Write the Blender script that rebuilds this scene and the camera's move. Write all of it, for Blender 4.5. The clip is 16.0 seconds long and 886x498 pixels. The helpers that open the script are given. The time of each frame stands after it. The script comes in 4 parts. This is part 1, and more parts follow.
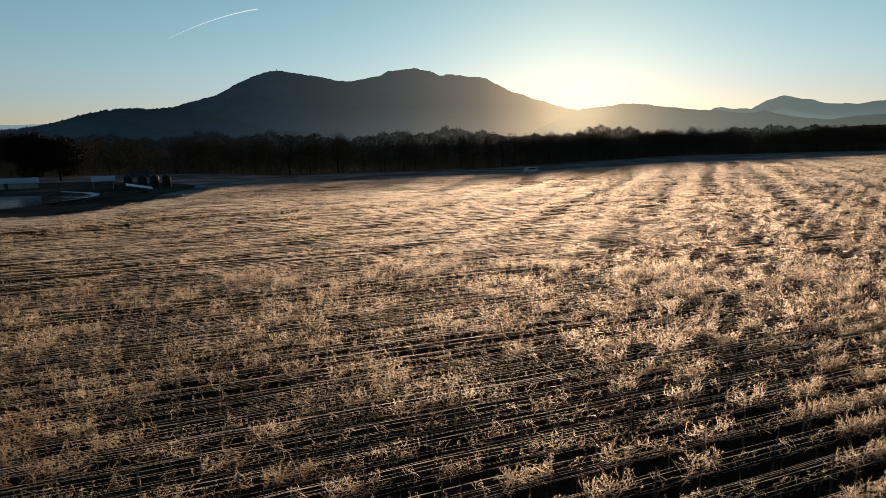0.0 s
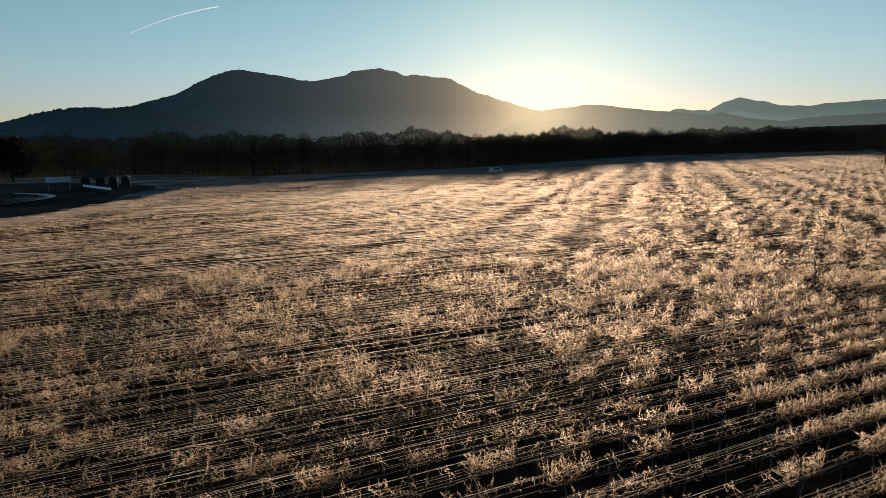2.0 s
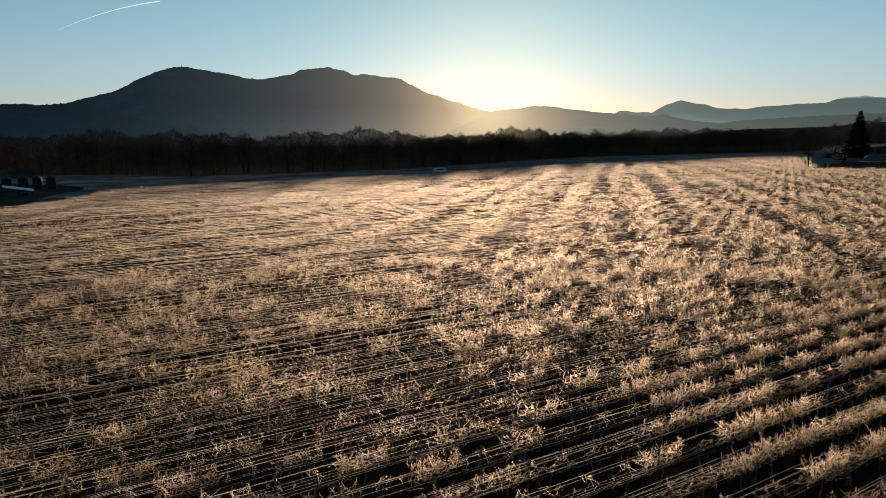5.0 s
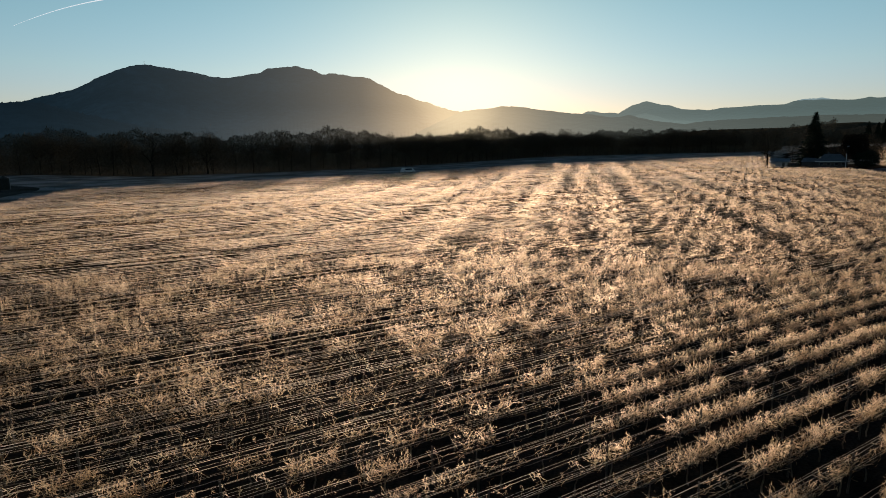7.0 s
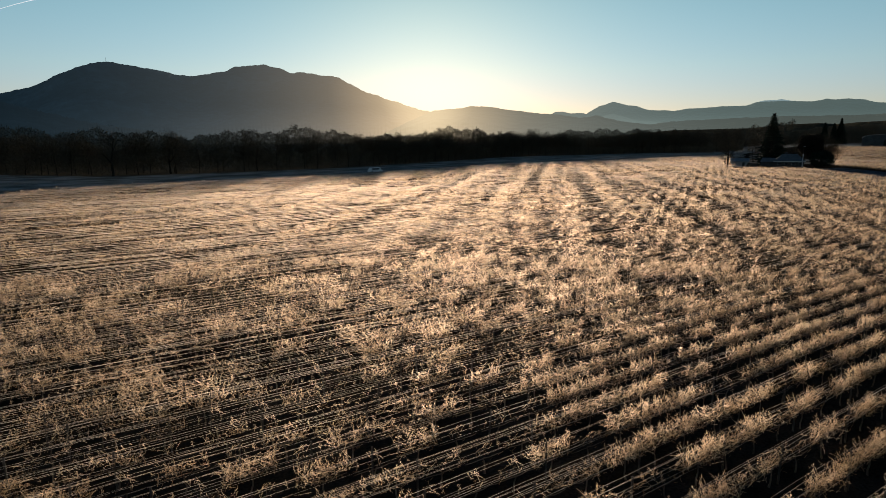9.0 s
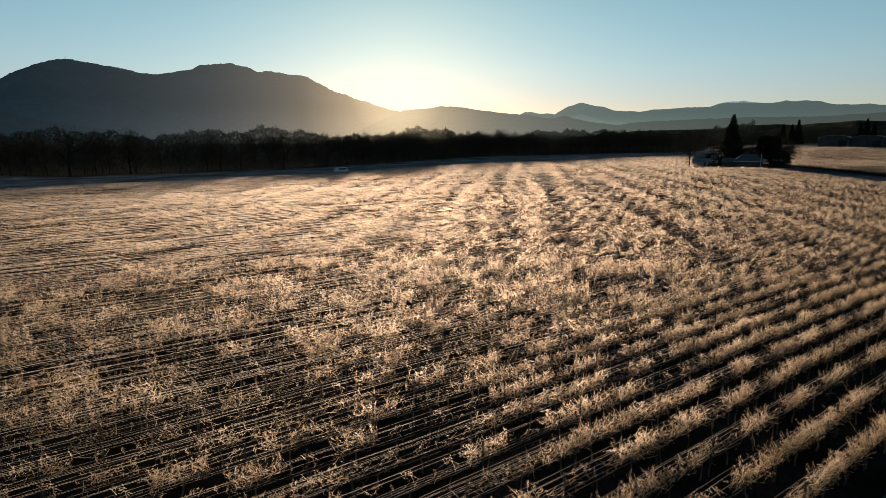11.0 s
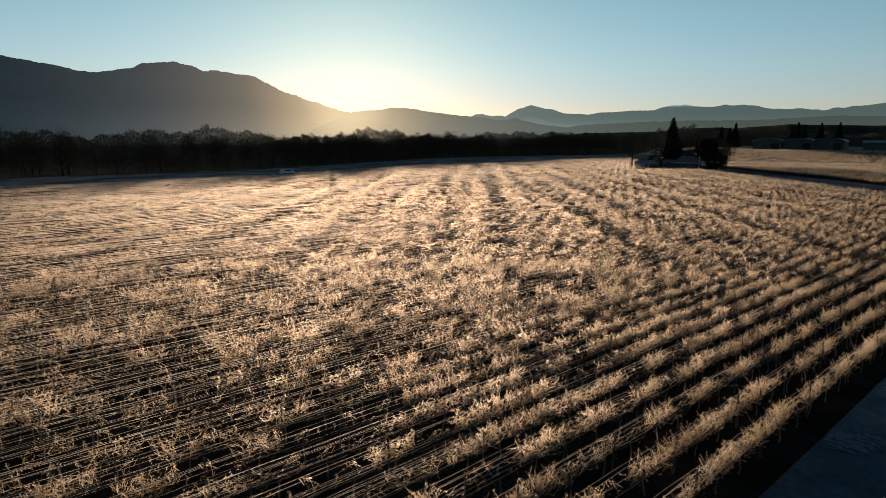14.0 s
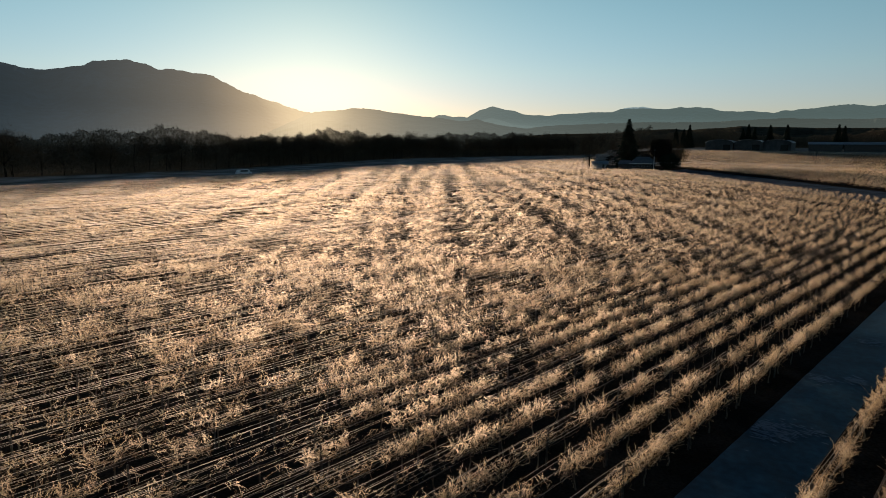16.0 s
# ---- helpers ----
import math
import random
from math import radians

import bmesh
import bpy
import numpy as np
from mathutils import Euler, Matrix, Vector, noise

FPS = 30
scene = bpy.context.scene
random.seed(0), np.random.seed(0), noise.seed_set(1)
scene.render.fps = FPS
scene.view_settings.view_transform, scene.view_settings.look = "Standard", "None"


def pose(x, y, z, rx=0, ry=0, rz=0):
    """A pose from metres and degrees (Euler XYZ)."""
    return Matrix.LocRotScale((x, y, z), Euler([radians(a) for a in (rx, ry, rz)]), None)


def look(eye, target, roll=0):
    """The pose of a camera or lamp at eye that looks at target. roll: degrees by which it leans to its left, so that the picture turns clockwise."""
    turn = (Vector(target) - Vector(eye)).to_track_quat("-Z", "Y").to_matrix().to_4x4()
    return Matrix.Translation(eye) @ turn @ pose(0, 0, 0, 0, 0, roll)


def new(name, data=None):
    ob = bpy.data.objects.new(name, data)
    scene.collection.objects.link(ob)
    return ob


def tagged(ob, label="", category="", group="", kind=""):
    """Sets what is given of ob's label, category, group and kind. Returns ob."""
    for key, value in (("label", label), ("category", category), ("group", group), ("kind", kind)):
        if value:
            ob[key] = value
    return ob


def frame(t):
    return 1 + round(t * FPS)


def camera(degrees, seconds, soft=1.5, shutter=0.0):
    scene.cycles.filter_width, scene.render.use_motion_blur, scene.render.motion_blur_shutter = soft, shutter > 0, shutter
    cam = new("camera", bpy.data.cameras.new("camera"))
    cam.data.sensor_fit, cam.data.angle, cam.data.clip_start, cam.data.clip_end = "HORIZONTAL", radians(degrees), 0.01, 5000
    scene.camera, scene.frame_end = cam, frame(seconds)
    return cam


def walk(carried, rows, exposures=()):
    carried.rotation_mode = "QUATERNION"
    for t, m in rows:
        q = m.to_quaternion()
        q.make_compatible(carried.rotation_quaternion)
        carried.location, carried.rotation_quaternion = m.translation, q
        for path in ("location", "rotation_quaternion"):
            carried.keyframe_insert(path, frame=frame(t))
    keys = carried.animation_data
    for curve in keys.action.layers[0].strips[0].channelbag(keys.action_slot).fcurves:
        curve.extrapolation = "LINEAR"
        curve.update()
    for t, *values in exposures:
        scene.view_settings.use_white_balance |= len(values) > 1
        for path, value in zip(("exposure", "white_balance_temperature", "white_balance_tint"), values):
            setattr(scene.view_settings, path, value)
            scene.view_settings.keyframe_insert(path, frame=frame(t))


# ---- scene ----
cam = camera(72.0, 16.0, soft=0.8)
# seconds, x, y, z, bearing, pitch, roll
ROWS = [
    (0.0, 0.001, -0.000, 12.960, 21.25, -10.05, 0.84),
    (0.5, -0.115, -0.342, 12.968, 22.05, -10.05, 0.86),
    (1.0, -0.234, -0.627, 12.974, 22.86, -10.07, 0.81),
    (1.5, -0.325, -0.798, 12.980, 23.68, -10.06, 0.78),
    (2.0, -0.308, -0.906, 12.985, 24.45, -10.06, 0.77),
    (2.5, -0.178, -1.036, 12.990, 25.23, -10.06, 0.77),
    (3.0, 0.230, -1.222, 12.993, 25.97, -10.06, 0.72),
    (3.5, 0.815, -1.567, 12.996, 26.74, -10.06, 0.65),
    (4.0, 1.479, -1.955, 12.998, 27.54, -10.06, 0.56),
    (6.5, 2.931, -2.642, 12.993, 31.11, -10.13, 0.47),
    (7.0, 3.092, -2.748, 12.989, 31.83, -10.12, 0.41),
    (7.5, 3.332, -2.858, 12.985, 32.51, -10.12, 0.37),
    (8.0, 3.540, -3.040, 12.979, 33.23, -10.14, 0.33),
    (8.5, 3.813, -3.216, 12.972, 33.91, -10.15, 0.32),
    (9.0, 4.132, -3.375, 12.964, 34.59, -10.16, 0.29),
    (11.5, 5.533, -4.304, 12.907, 38.10, -10.14, 0.19),
    (12.0, 5.794, -4.478, 12.893, 38.84, -10.10, 0.18),
    (12.5, 6.047, -4.634, 12.877, 39.55, -10.08, 0.13),
    (13.0, 6.347, -4.827, 12.859, 40.25, -10.06, 0.14),
    (13.5, 6.590, -4.996, 12.841, 41.04, -10.06, 0.03),
    (14.0, 6.843, -5.171, 12.821, 41.83, -10.03, -0.01),
    (14.5, 7.089, -5.361, 12.800, 42.59, -10.01, -0.02),
    (15.0, 7.328, -5.549, 12.777, 43.40, -9.99, -0.04),
    (15.5, 7.507, -5.764, 12.754, 44.28, -9.95, -0.13),
    (16.0, 7.727, -5.962, 12.729, 45.33, -9.95, -0.14),
]
walk(cam, [(t, pose(x, y, z, 0, 0, -heading) @ pose(0, 0, 0, 90 + pitch) @ pose(0, 0, 0, 0, 0, -roll)) for t, x, y, z, heading, pitch, roll in ROWS])

# ---- world, sun ----
SUN_AZ, SUN_EL = 33.4, 4.8
SUN_DIR = Vector((math.sin(radians(SUN_AZ)) * math.cos(radians(SUN_EL)), math.cos(radians(SUN_AZ)) * math.cos(radians(SUN_EL)), math.sin(radians(SUN_EL))))
world = bpy.data.worlds.new("sky")
scene.world = world
world.use_nodes = True
wn = world.node_tree
sky = wn.nodes.new("ShaderNodeTexSky")
sky.sky_type = "NISHITA"
sky.sun_disc = False
sky.sun_elevation, sky.sun_rotation = radians(SUN_EL), radians(SUN_AZ)
sky.altitude, sky.air_density, sky.dust_density, sky.ozone_density = 300, 0.95, 0.16, 2.0
wn.nodes["Background"].inputs["Strength"].default_value = 0.05
clear = wn.nodes.new("ShaderNodeMix")
clear.data_type, clear.blend_type = "RGBA", "MULTIPLY"
clear.inputs["Factor"].default_value = 1.0
pale = wn.nodes.new("ShaderNodeHueSaturation")
pale.inputs["Saturation"].default_value = 0.96
wn.links.new(sky.outputs["Color"], pale.inputs["Color"])
wn.links.new(pale.outputs["Color"], clear.inputs["A"])
# pink-cream haze at the horizon, clear cyan above
where = wn.nodes.new("ShaderNodeTexCoord")
height = wn.nodes.new("ShaderNodeSeparateXYZ")
wn.links.new(where.outputs["Generated"], height.inputs[0])
band = wn.nodes.new("ShaderNodeValToRGB")
band.color_ramp.interpolation = "B_SPLINE"
AIR = ((0.0, (0.69, 0.67, 1.03)), (0.05, (0.73, 0.715, 1.00)), (0.105, (0.83, 0.845, 0.97)), (0.225, (0.86, 1.02, 0.90)), (0.6, (0.70, 0.80, 0.86)))
while len(band.color_ramp.elements) < len(AIR):
    band.color_ramp.elements.new(0.5)
for e, (p, c) in zip(band.color_ramp.elements, AIR):
    e.position, e.color = p, (*c, 1)
wn.links.new(height.outputs["Z"], band.inputs["Fac"])
wn.links.new(band.outputs["Color"], clear.inputs["B"])
wn.links.new(clear.outputs["Result"], wn.nodes["Background"].inputs["Color"])
sun = new("sun", bpy.data.lights.new("sun", "SUN"))
sun.data.energy, sun.data.angle, sun.data.color = 5.0, radians(0.6), (1.0, 0.80, 0.605)
sun.matrix_world = look((0, 0, 60), Vector((0, 0, 60)) - SUN_DIR)
EXPOSURE = 1.7
scene.view_settings.exposure = EXPOSURE


# ---- materials ----
def material(name, colour, rough=0.85, scale=3.0, spread=0.3, second=None, bump=0.0, bump_scale=30.0, fine=None, metal=0.0, translucent=0.0, spec=0.3, per=0.0, ice=0.0):
    """A surface that varies at two scales: large patches towards a second colour, fine grain in brightness, and relief."""
    m = bpy.data.materials.new(name)
    m.use_nodes = True
    nt = m.node_tree
    b = nt.nodes["Principled BSDF"]
    b.inputs["Roughness"].default_value, b.inputs["Metallic"].default_value = rough, metal
    b.inputs["Specular IOR Level"].default_value = spec
    geo = nt.nodes.new("ShaderNodeNewGeometry")
    big = nt.nodes.new("ShaderNodeTexNoise")
    big.inputs["Scale"].default_value, big.inputs["Detail"].default_value = scale, 5.0
    small = nt.nodes.new("ShaderNodeTexNoise")
    small.inputs["Scale"].default_value, small.inputs["Detail"].default_value = fine or scale * 11, 4.0
    for n in (big, small):
        nt.links.new(geo.outputs["Position"], n.inputs["Vector"])
    ramp = nt.nodes.new("ShaderNodeValToRGB")
    ramp.color_ramp.elements[0].position, ramp.color_ramp.elements[1].position = 0.38, 0.62
    ramp.color_ramp.elements[0].color = (*colour, 1)
    ramp.color_ramp.elements[1].color = (*(second or [c * (1 - spread) for c in colour]), 1)
    nt.links.new(big.outputs["Fac"], ramp.inputs["Fac"])
    grain = nt.nodes.new("ShaderNodeMapRange")
    grain.inputs["From Min"].default_value, grain.inputs["From Max"].default_value = 0.3, 0.7
    grain.inputs["To Min"].default_value, grain.inputs["To Max"].default_value = 1 - spread, 1 + spread
    nt.links.new(small.outputs["Fac"], grain.inputs["Value"])
    mix = nt.nodes.new("ShaderNodeMix")
    mix.data_type, mix.blend_type = "RGBA", "MULTIPLY"
    mix.inputs["Factor"].default_value = 1.0
    nt.links.new(ramp.outputs["Color"], mix.inputs["A"])
    nt.links.new(grain.outputs["Result"], mix.inputs["B"])
    out = mix.outputs["Result"]
    if per:
        rnd = nt.nodes.new("ShaderNodeMapRange")
        rnd.inputs["To Min"].default_value, rnd.inputs["To Max"].default_value = 1 - per, 1 + per
        nt.links.new(geo.outputs["Random Per Island"], rnd.inputs["Value"])
        mul = nt.nodes.new("ShaderNodeMix")
        mul.data_type, mul.blend_type = "RGBA", "MULTIPLY"
        mul.inputs["Factor"].default_value = 1.0
        nt.links.new(out, mul.inputs["A"])
        nt.links.new(rnd.outputs["Result"], mul.inputs["B"])
        out = mul.outputs["Result"]
    nt.links.new(out, b.inputs["Base Color"])
    if bump:
        tex = nt.nodes.new("ShaderNodeTexNoise")
        tex.inputs["Scale"].default_value, tex.inputs["Detail"].default_value = bump_scale, 6.0
        nt.links.new(geo.outputs["Position"], tex.inputs["Vector"])
        bm_ = nt.nodes.new("ShaderNodeBump")
        bm_.inputs["Strength"].default_value, bm_.inputs["Distance"].default_value = bump, 0.05
        nt.links.new(tex.outputs["Fac"], bm_.inputs["Height"])
        nt.links.new(bm_.outputs["Normal"], b.inputs["Normal"])
    if translucent:
        tr = nt.nodes.new("ShaderNodeBsdfTranslucent")
        nt.links.new(out, tr.inputs["Color"])
        sh = nt.nodes.new("ShaderNodeMixShader")
        sh.inputs["Fac"].default_value = translucent
        nt.links.new(b.outputs["BSDF"], sh.inputs[1])
        nt.links.new(tr.outputs["BSDF"], sh.inputs[2])
        last = sh
        if ice:
            fr = nt.nodes.new("ShaderNodeBsdfRefraction")
            fr.inputs["Color"].default_value = (0.87, 0.70, 0.57, 1)
            fr.inputs["Roughness"].default_value, fr.inputs["IOR"].default_value = 0.75, 1.85
            last = nt.nodes.new("ShaderNodeMixShader")
            last.inputs["Fac"].default_value = ice
            nt.links.new(sh.outputs["Shader"], last.inputs[1])
            nt.links.new(fr.outputs["BSDF"], last.inputs[2])
        nt.links.new(last.outputs["Shader"], nt.nodes["Material Output"].inputs["Surface"])
    return m


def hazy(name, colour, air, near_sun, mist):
    """Far hills as through kilometres of morning air: dark slopes, and over them haze painted as emission, stronger
    towards the sun and low down.
    air: that painted glow far from the sun; near_sun: how much of the sun's glow is painted over this range."""
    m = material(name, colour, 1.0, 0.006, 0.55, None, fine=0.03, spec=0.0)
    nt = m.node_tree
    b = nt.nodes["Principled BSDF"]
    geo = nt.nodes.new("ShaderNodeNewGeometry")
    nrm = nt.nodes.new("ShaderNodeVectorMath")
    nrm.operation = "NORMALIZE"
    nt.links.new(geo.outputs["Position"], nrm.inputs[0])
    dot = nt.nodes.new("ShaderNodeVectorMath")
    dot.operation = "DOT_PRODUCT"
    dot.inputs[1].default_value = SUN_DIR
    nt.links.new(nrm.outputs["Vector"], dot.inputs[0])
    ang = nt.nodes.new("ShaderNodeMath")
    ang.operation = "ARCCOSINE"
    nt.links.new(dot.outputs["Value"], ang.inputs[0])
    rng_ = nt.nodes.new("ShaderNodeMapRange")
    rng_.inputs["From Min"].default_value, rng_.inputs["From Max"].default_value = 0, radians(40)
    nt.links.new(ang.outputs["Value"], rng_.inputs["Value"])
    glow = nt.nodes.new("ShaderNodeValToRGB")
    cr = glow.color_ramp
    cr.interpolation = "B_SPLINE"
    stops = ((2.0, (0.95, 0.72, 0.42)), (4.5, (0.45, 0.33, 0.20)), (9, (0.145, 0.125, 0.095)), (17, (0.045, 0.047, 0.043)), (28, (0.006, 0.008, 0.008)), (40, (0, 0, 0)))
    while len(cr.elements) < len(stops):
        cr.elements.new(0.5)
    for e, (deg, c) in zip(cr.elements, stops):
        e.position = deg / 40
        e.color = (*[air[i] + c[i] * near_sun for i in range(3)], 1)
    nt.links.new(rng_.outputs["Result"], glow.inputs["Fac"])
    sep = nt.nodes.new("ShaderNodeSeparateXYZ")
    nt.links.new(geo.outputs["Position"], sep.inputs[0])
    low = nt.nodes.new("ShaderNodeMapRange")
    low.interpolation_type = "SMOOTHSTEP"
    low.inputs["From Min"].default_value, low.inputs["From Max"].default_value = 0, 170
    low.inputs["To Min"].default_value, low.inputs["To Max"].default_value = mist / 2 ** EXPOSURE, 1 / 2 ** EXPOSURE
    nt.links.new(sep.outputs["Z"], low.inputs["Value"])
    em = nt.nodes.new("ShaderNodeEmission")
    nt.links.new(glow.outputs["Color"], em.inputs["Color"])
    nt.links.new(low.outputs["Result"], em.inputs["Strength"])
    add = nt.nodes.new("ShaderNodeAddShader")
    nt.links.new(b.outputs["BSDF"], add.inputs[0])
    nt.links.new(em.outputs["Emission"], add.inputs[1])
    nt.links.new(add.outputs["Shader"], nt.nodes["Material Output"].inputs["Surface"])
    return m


FROST_GRASS = material("frosted_grass", (0.17, 0.17, 0.163), 0.9, 0.08, 0.35, (0.075, 0.072, 0.062), bump=0.2, bump_scale=2.0, fine=1.6, spec=0.0)
DIRT = material("yard_dirt", (0.050, 0.048, 0.042), 0.95, 0.06, 0.35, (0.026, 0.026, 0.021), bump=0.15, bump_scale=3.0, fine=1.2, spec=0.0)
# headland grass in dark blue: the shade over it is in the colour
HEADLAND = material("frosted_headland_painted_shade", (0.030, 0.042, 0.060), 0.9, 0.25, 0.3, (0.014, 0.019, 0.026), bump=0.2, bump_scale=3.0, fine=2.5, spec=0.0)
# blacker than wet earth: the shade between rows is put into this colour
SOIL = material("shade_darkened_soil", (0.007, 0.0058, 0.0046), 0.95, 0.5, 0.4, (0.012, 0.0105, 0.009), bump=0.8, bump_scale=9.0, fine=8.0, spec=0.0)
CANE = material("frosted_cane", (0.50, 0.385, 0.26), 0.5, 0.7, 0.25, (0.25, 0.168, 0.088), fine=14.0, translucent=0.42, per=0.6, spec=0.4, ice=0.142)
DRYLEAF = material("dry_leaf", (0.50, 0.375, 0.235), 0.55, 0.4, 0.25, (0.31, 0.21, 0.11), fine=12.0, translucent=0.5, per=0.5, spec=0.3, ice=0.142)
# darker copy of the cane colour: shade below the tops is painted in
UNDER = material("cane_painted_shade", (0.15, 0.098, 0.055), 0.8, 0.6, 0.3, (0.09, 0.062, 0.036), fine=12.0, translucent=0.4, per=0.5, spec=0.1)
WOOD = material("vine_wood", (0.04, 0.03, 0.022), 0.9, 2.0, 0.3, (0.06, 0.05, 0.04), fine=40.0, spec=0.05)
WIRE = material("frosted_wire", (0.41, 0.375, 0.345), 0.5, 0.35, 0.25, (0.18, 0.155, 0.135), fine=5.0, spec=0.3, translucent=0.45, ice=0.142)
POST = material("weathered_post", (0.032, 0.029, 0.026), 0.85, 3.0, 0.3, fine=30.0, spec=0.1)
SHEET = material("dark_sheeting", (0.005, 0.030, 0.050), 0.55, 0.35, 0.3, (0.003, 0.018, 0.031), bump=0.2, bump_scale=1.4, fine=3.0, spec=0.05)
# frost in dark blue instead of white: the row's shade is painted in
SHADE_BLUE_FROST = material("frost", (0.034, 0.072, 0.115), 0.8, 3.0, 0.2, fine=20.0)
BARK = material("bark", (0.022, 0.018, 0.014), 0.95, 0.7, 0.3, fine=6.0, spec=0.0)
TWIG = material("bare_twigs", (0.058, 0.045, 0.030), 0.9, 0.05, 0.3, (0.042, 0.034, 0.024), fine=1.0, per=0.3, spec=0.0)
LEAF = material("russet_leaves", (0.017, 0.011, 0.007), 0.9, 0.2, 0.3, (0.012, 0.008, 0.006), fine=2.0, per=0.4, spec=0.05)
NEEDLE = material("dark_needles", (0.010, 0.016, 0.010), 0.9, 0.2, 0.3, fine=2.0, per=0.4, spec=0.05)
BRUSH = material("brush", (0.085, 0.068, 0.047), 0.95, 0.08, 0.35, (0.058, 0.049, 0.035), fine=0.9, per=0.3, spec=0.0)
WOODS = material("far_winter_woods", (0.034, 0.031, 0.022), 1.0, 0.02, 0.45, (0.018, 0.018, 0.014), bump=0.6, bump_scale=0.12, fine=0.15, spec=0.0)
# hill materials: slope colour plus painted haze and sun glow, as emission
MOUNTAIN = hazy("main_mountain_slopes_haze_glow", (0.020, 0.027, 0.032), (0.003, 0.010, 0.017), 1.0, 1.5)
NEARHILL = hazy("wooded_spur_slopes_haze_glow", (0.015, 0.020, 0.023), (0.003, 0.008, 0.013), 0.95, 1.5)
FOOTHILL = hazy("foothill_slopes_haze_glow", (0.02, 0.024, 0.022), (0.052, 0.062, 0.055), 0.75, 1.45)
FARHILL = hazy("far_hill_slopes_haze_glow", (0.02, 0.027, 0.03), (0.082, 0.114, 0.108), 1.0, 1.7)
FARTHEST = hazy("farthest_hill_slopes_haze_glow", (0.03, 0.04, 0.05), (0.20, 0.27, 0.285), 1.0, 1.0)
ROOF = material("frosted_roof", (0.17, 0.21, 0.25), 0.55, 0.8, 0.2, (0.12, 0.15, 0.18), fine=6.0, spec=0.5)
TIN = material("frosted_tin", (0.50, 0.58, 0.64), 0.5, 0.8, 0.15, (0.42, 0.50, 0.56), fine=6.0, spec=0.4)
SIDING = material("weathered_siding", (0.03, 0.031, 0.031), 0.85, 0.6, 0.25, (0.042, 0.04, 0.038), fine=8.0)
BARNWALL = material("grey_barn_cladding", (0.085, 0.092, 0.095), 0.8, 0.4, 0.2, (0.065, 0.07, 0.074), fine=4.0, spec=0.1)
PALE = material("pale_paint", (0.17, 0.18, 0.19), 0.6, 0.8, 0.12, (0.13, 0.14, 0.15), fine=8.0)
WHITE = material("white_paint", (0.42, 0.43, 0.44), 0.5, 0.8, 0.08, (0.36, 0.37, 0.38), fine=8.0)
DARKPLASTIC = material("dark_plastic", (0.018, 0.020, 0.018), 0.6, 0.8, 0.25, fine=6.0, spec=0.1)
SHINGLE = material("grey_shingle", (0.035, 0.042, 0.048), 0.8, 0.9, 0.25, (0.05, 0.058, 0.064), fine=9.0)
GLASS = material("dark_window_glass", (0.02, 0.025, 0.03), 0.08, 1.0, 0.1, spec=0.8)
RUBBER = material("tyre_rubber", (0.02, 0.02, 0.02), 0.9, 4.0, 0.2)
LINER = material("pond_liner", (0.34, 0.37, 0.42), 0.5, 0.5, 0.3, (0.20, 0.22, 0.26), fine=3.0, spec=0.5)
WATER = material("pond_water", (0.035, 0.045, 0.045), 0.12, 0.1, 0.2, bump=0.1, bump_scale=0.8, spec=0.6)
VAPOUR = material("glowing_contrail_vapour", (0.9, 0.9, 0.9), 1.0, 0.01, 0.05)
# faint emission stands in for sunlight on the trail
VAPOUR.node_tree.nodes["Principled BSDF"].inputs["Emission Color"].default_value = (0.9, 0.95, 1.0, 1)
VAPOUR.node_tree.nodes["Principled BSDF"].inputs["Emission Strength"].default_value = 0.22


# ---- builders ----
def mesh_np(name, verts, quads, mat, tris=None):
    """A mesh from number arrays: verts (n, 3), quads (m, 4), tris (k, 3)."""
    me = bpy.data.meshes.new(name)
    quads = np.zeros((0, 4), int) if quads is None else np.asarray(quads, int)
    tris = np.zeros((0, 3), int) if tris is None else np.asarray(tris, int)
    me.vertices.add(len(verts))
    me.vertices.foreach_set("co", np.asarray(verts, np.float32).ravel())
    me.loops.add(quads.size + tris.size)
    me.loops.foreach_set("vertex_index", np.concatenate([quads.ravel(), tris.ravel()]).astype(np.int32))
    me.polygons.add(len(quads) + len(tris))
    starts = np.concatenate([np.arange(len(quads)) * 4, quads.size + np.arange(len(tris)) * 3])
    me.polygons.foreach_set("loop_start", starts.astype(np.int32))
    me.update(calc_edges=True)
    me.materials.append(mat)
    return me


def part(name, data, material_, parent, label=""):
    """One mesh object under a thing or a part; data is a bmesh or a mesh."""
    if isinstance(data, bmesh.types.BMesh):
        me = bpy.data.meshes.new(name)
        data.to_mesh(me)
        data.free()
        me.materials.append(material_)
        data = me
    ob = new(name, data)
    ob.parent = parent
    if label:
        ob["label"] = label
    return ob


def box(sx, sy, sz, x=0, y=0, z=0, bevel=0.0, bm=None):
    """A box of that size standing on z, centred on x, y; with bevelled edges."""
    bm = bm or bmesh.new()
    got = bmesh.ops.create_cube(bm, size=1.0, matrix=Matrix.Translation((x, y, z + sz / 2)) @ Matrix.Diagonal((sx, sy, sz, 1)))
    if bevel:
        edges = list({e for v in got["verts"] for e in v.link_edges})
        bmesh.ops.bevel(bm, geom=edges, offset=bevel, segments=2, affect="EDGES")
    return bm


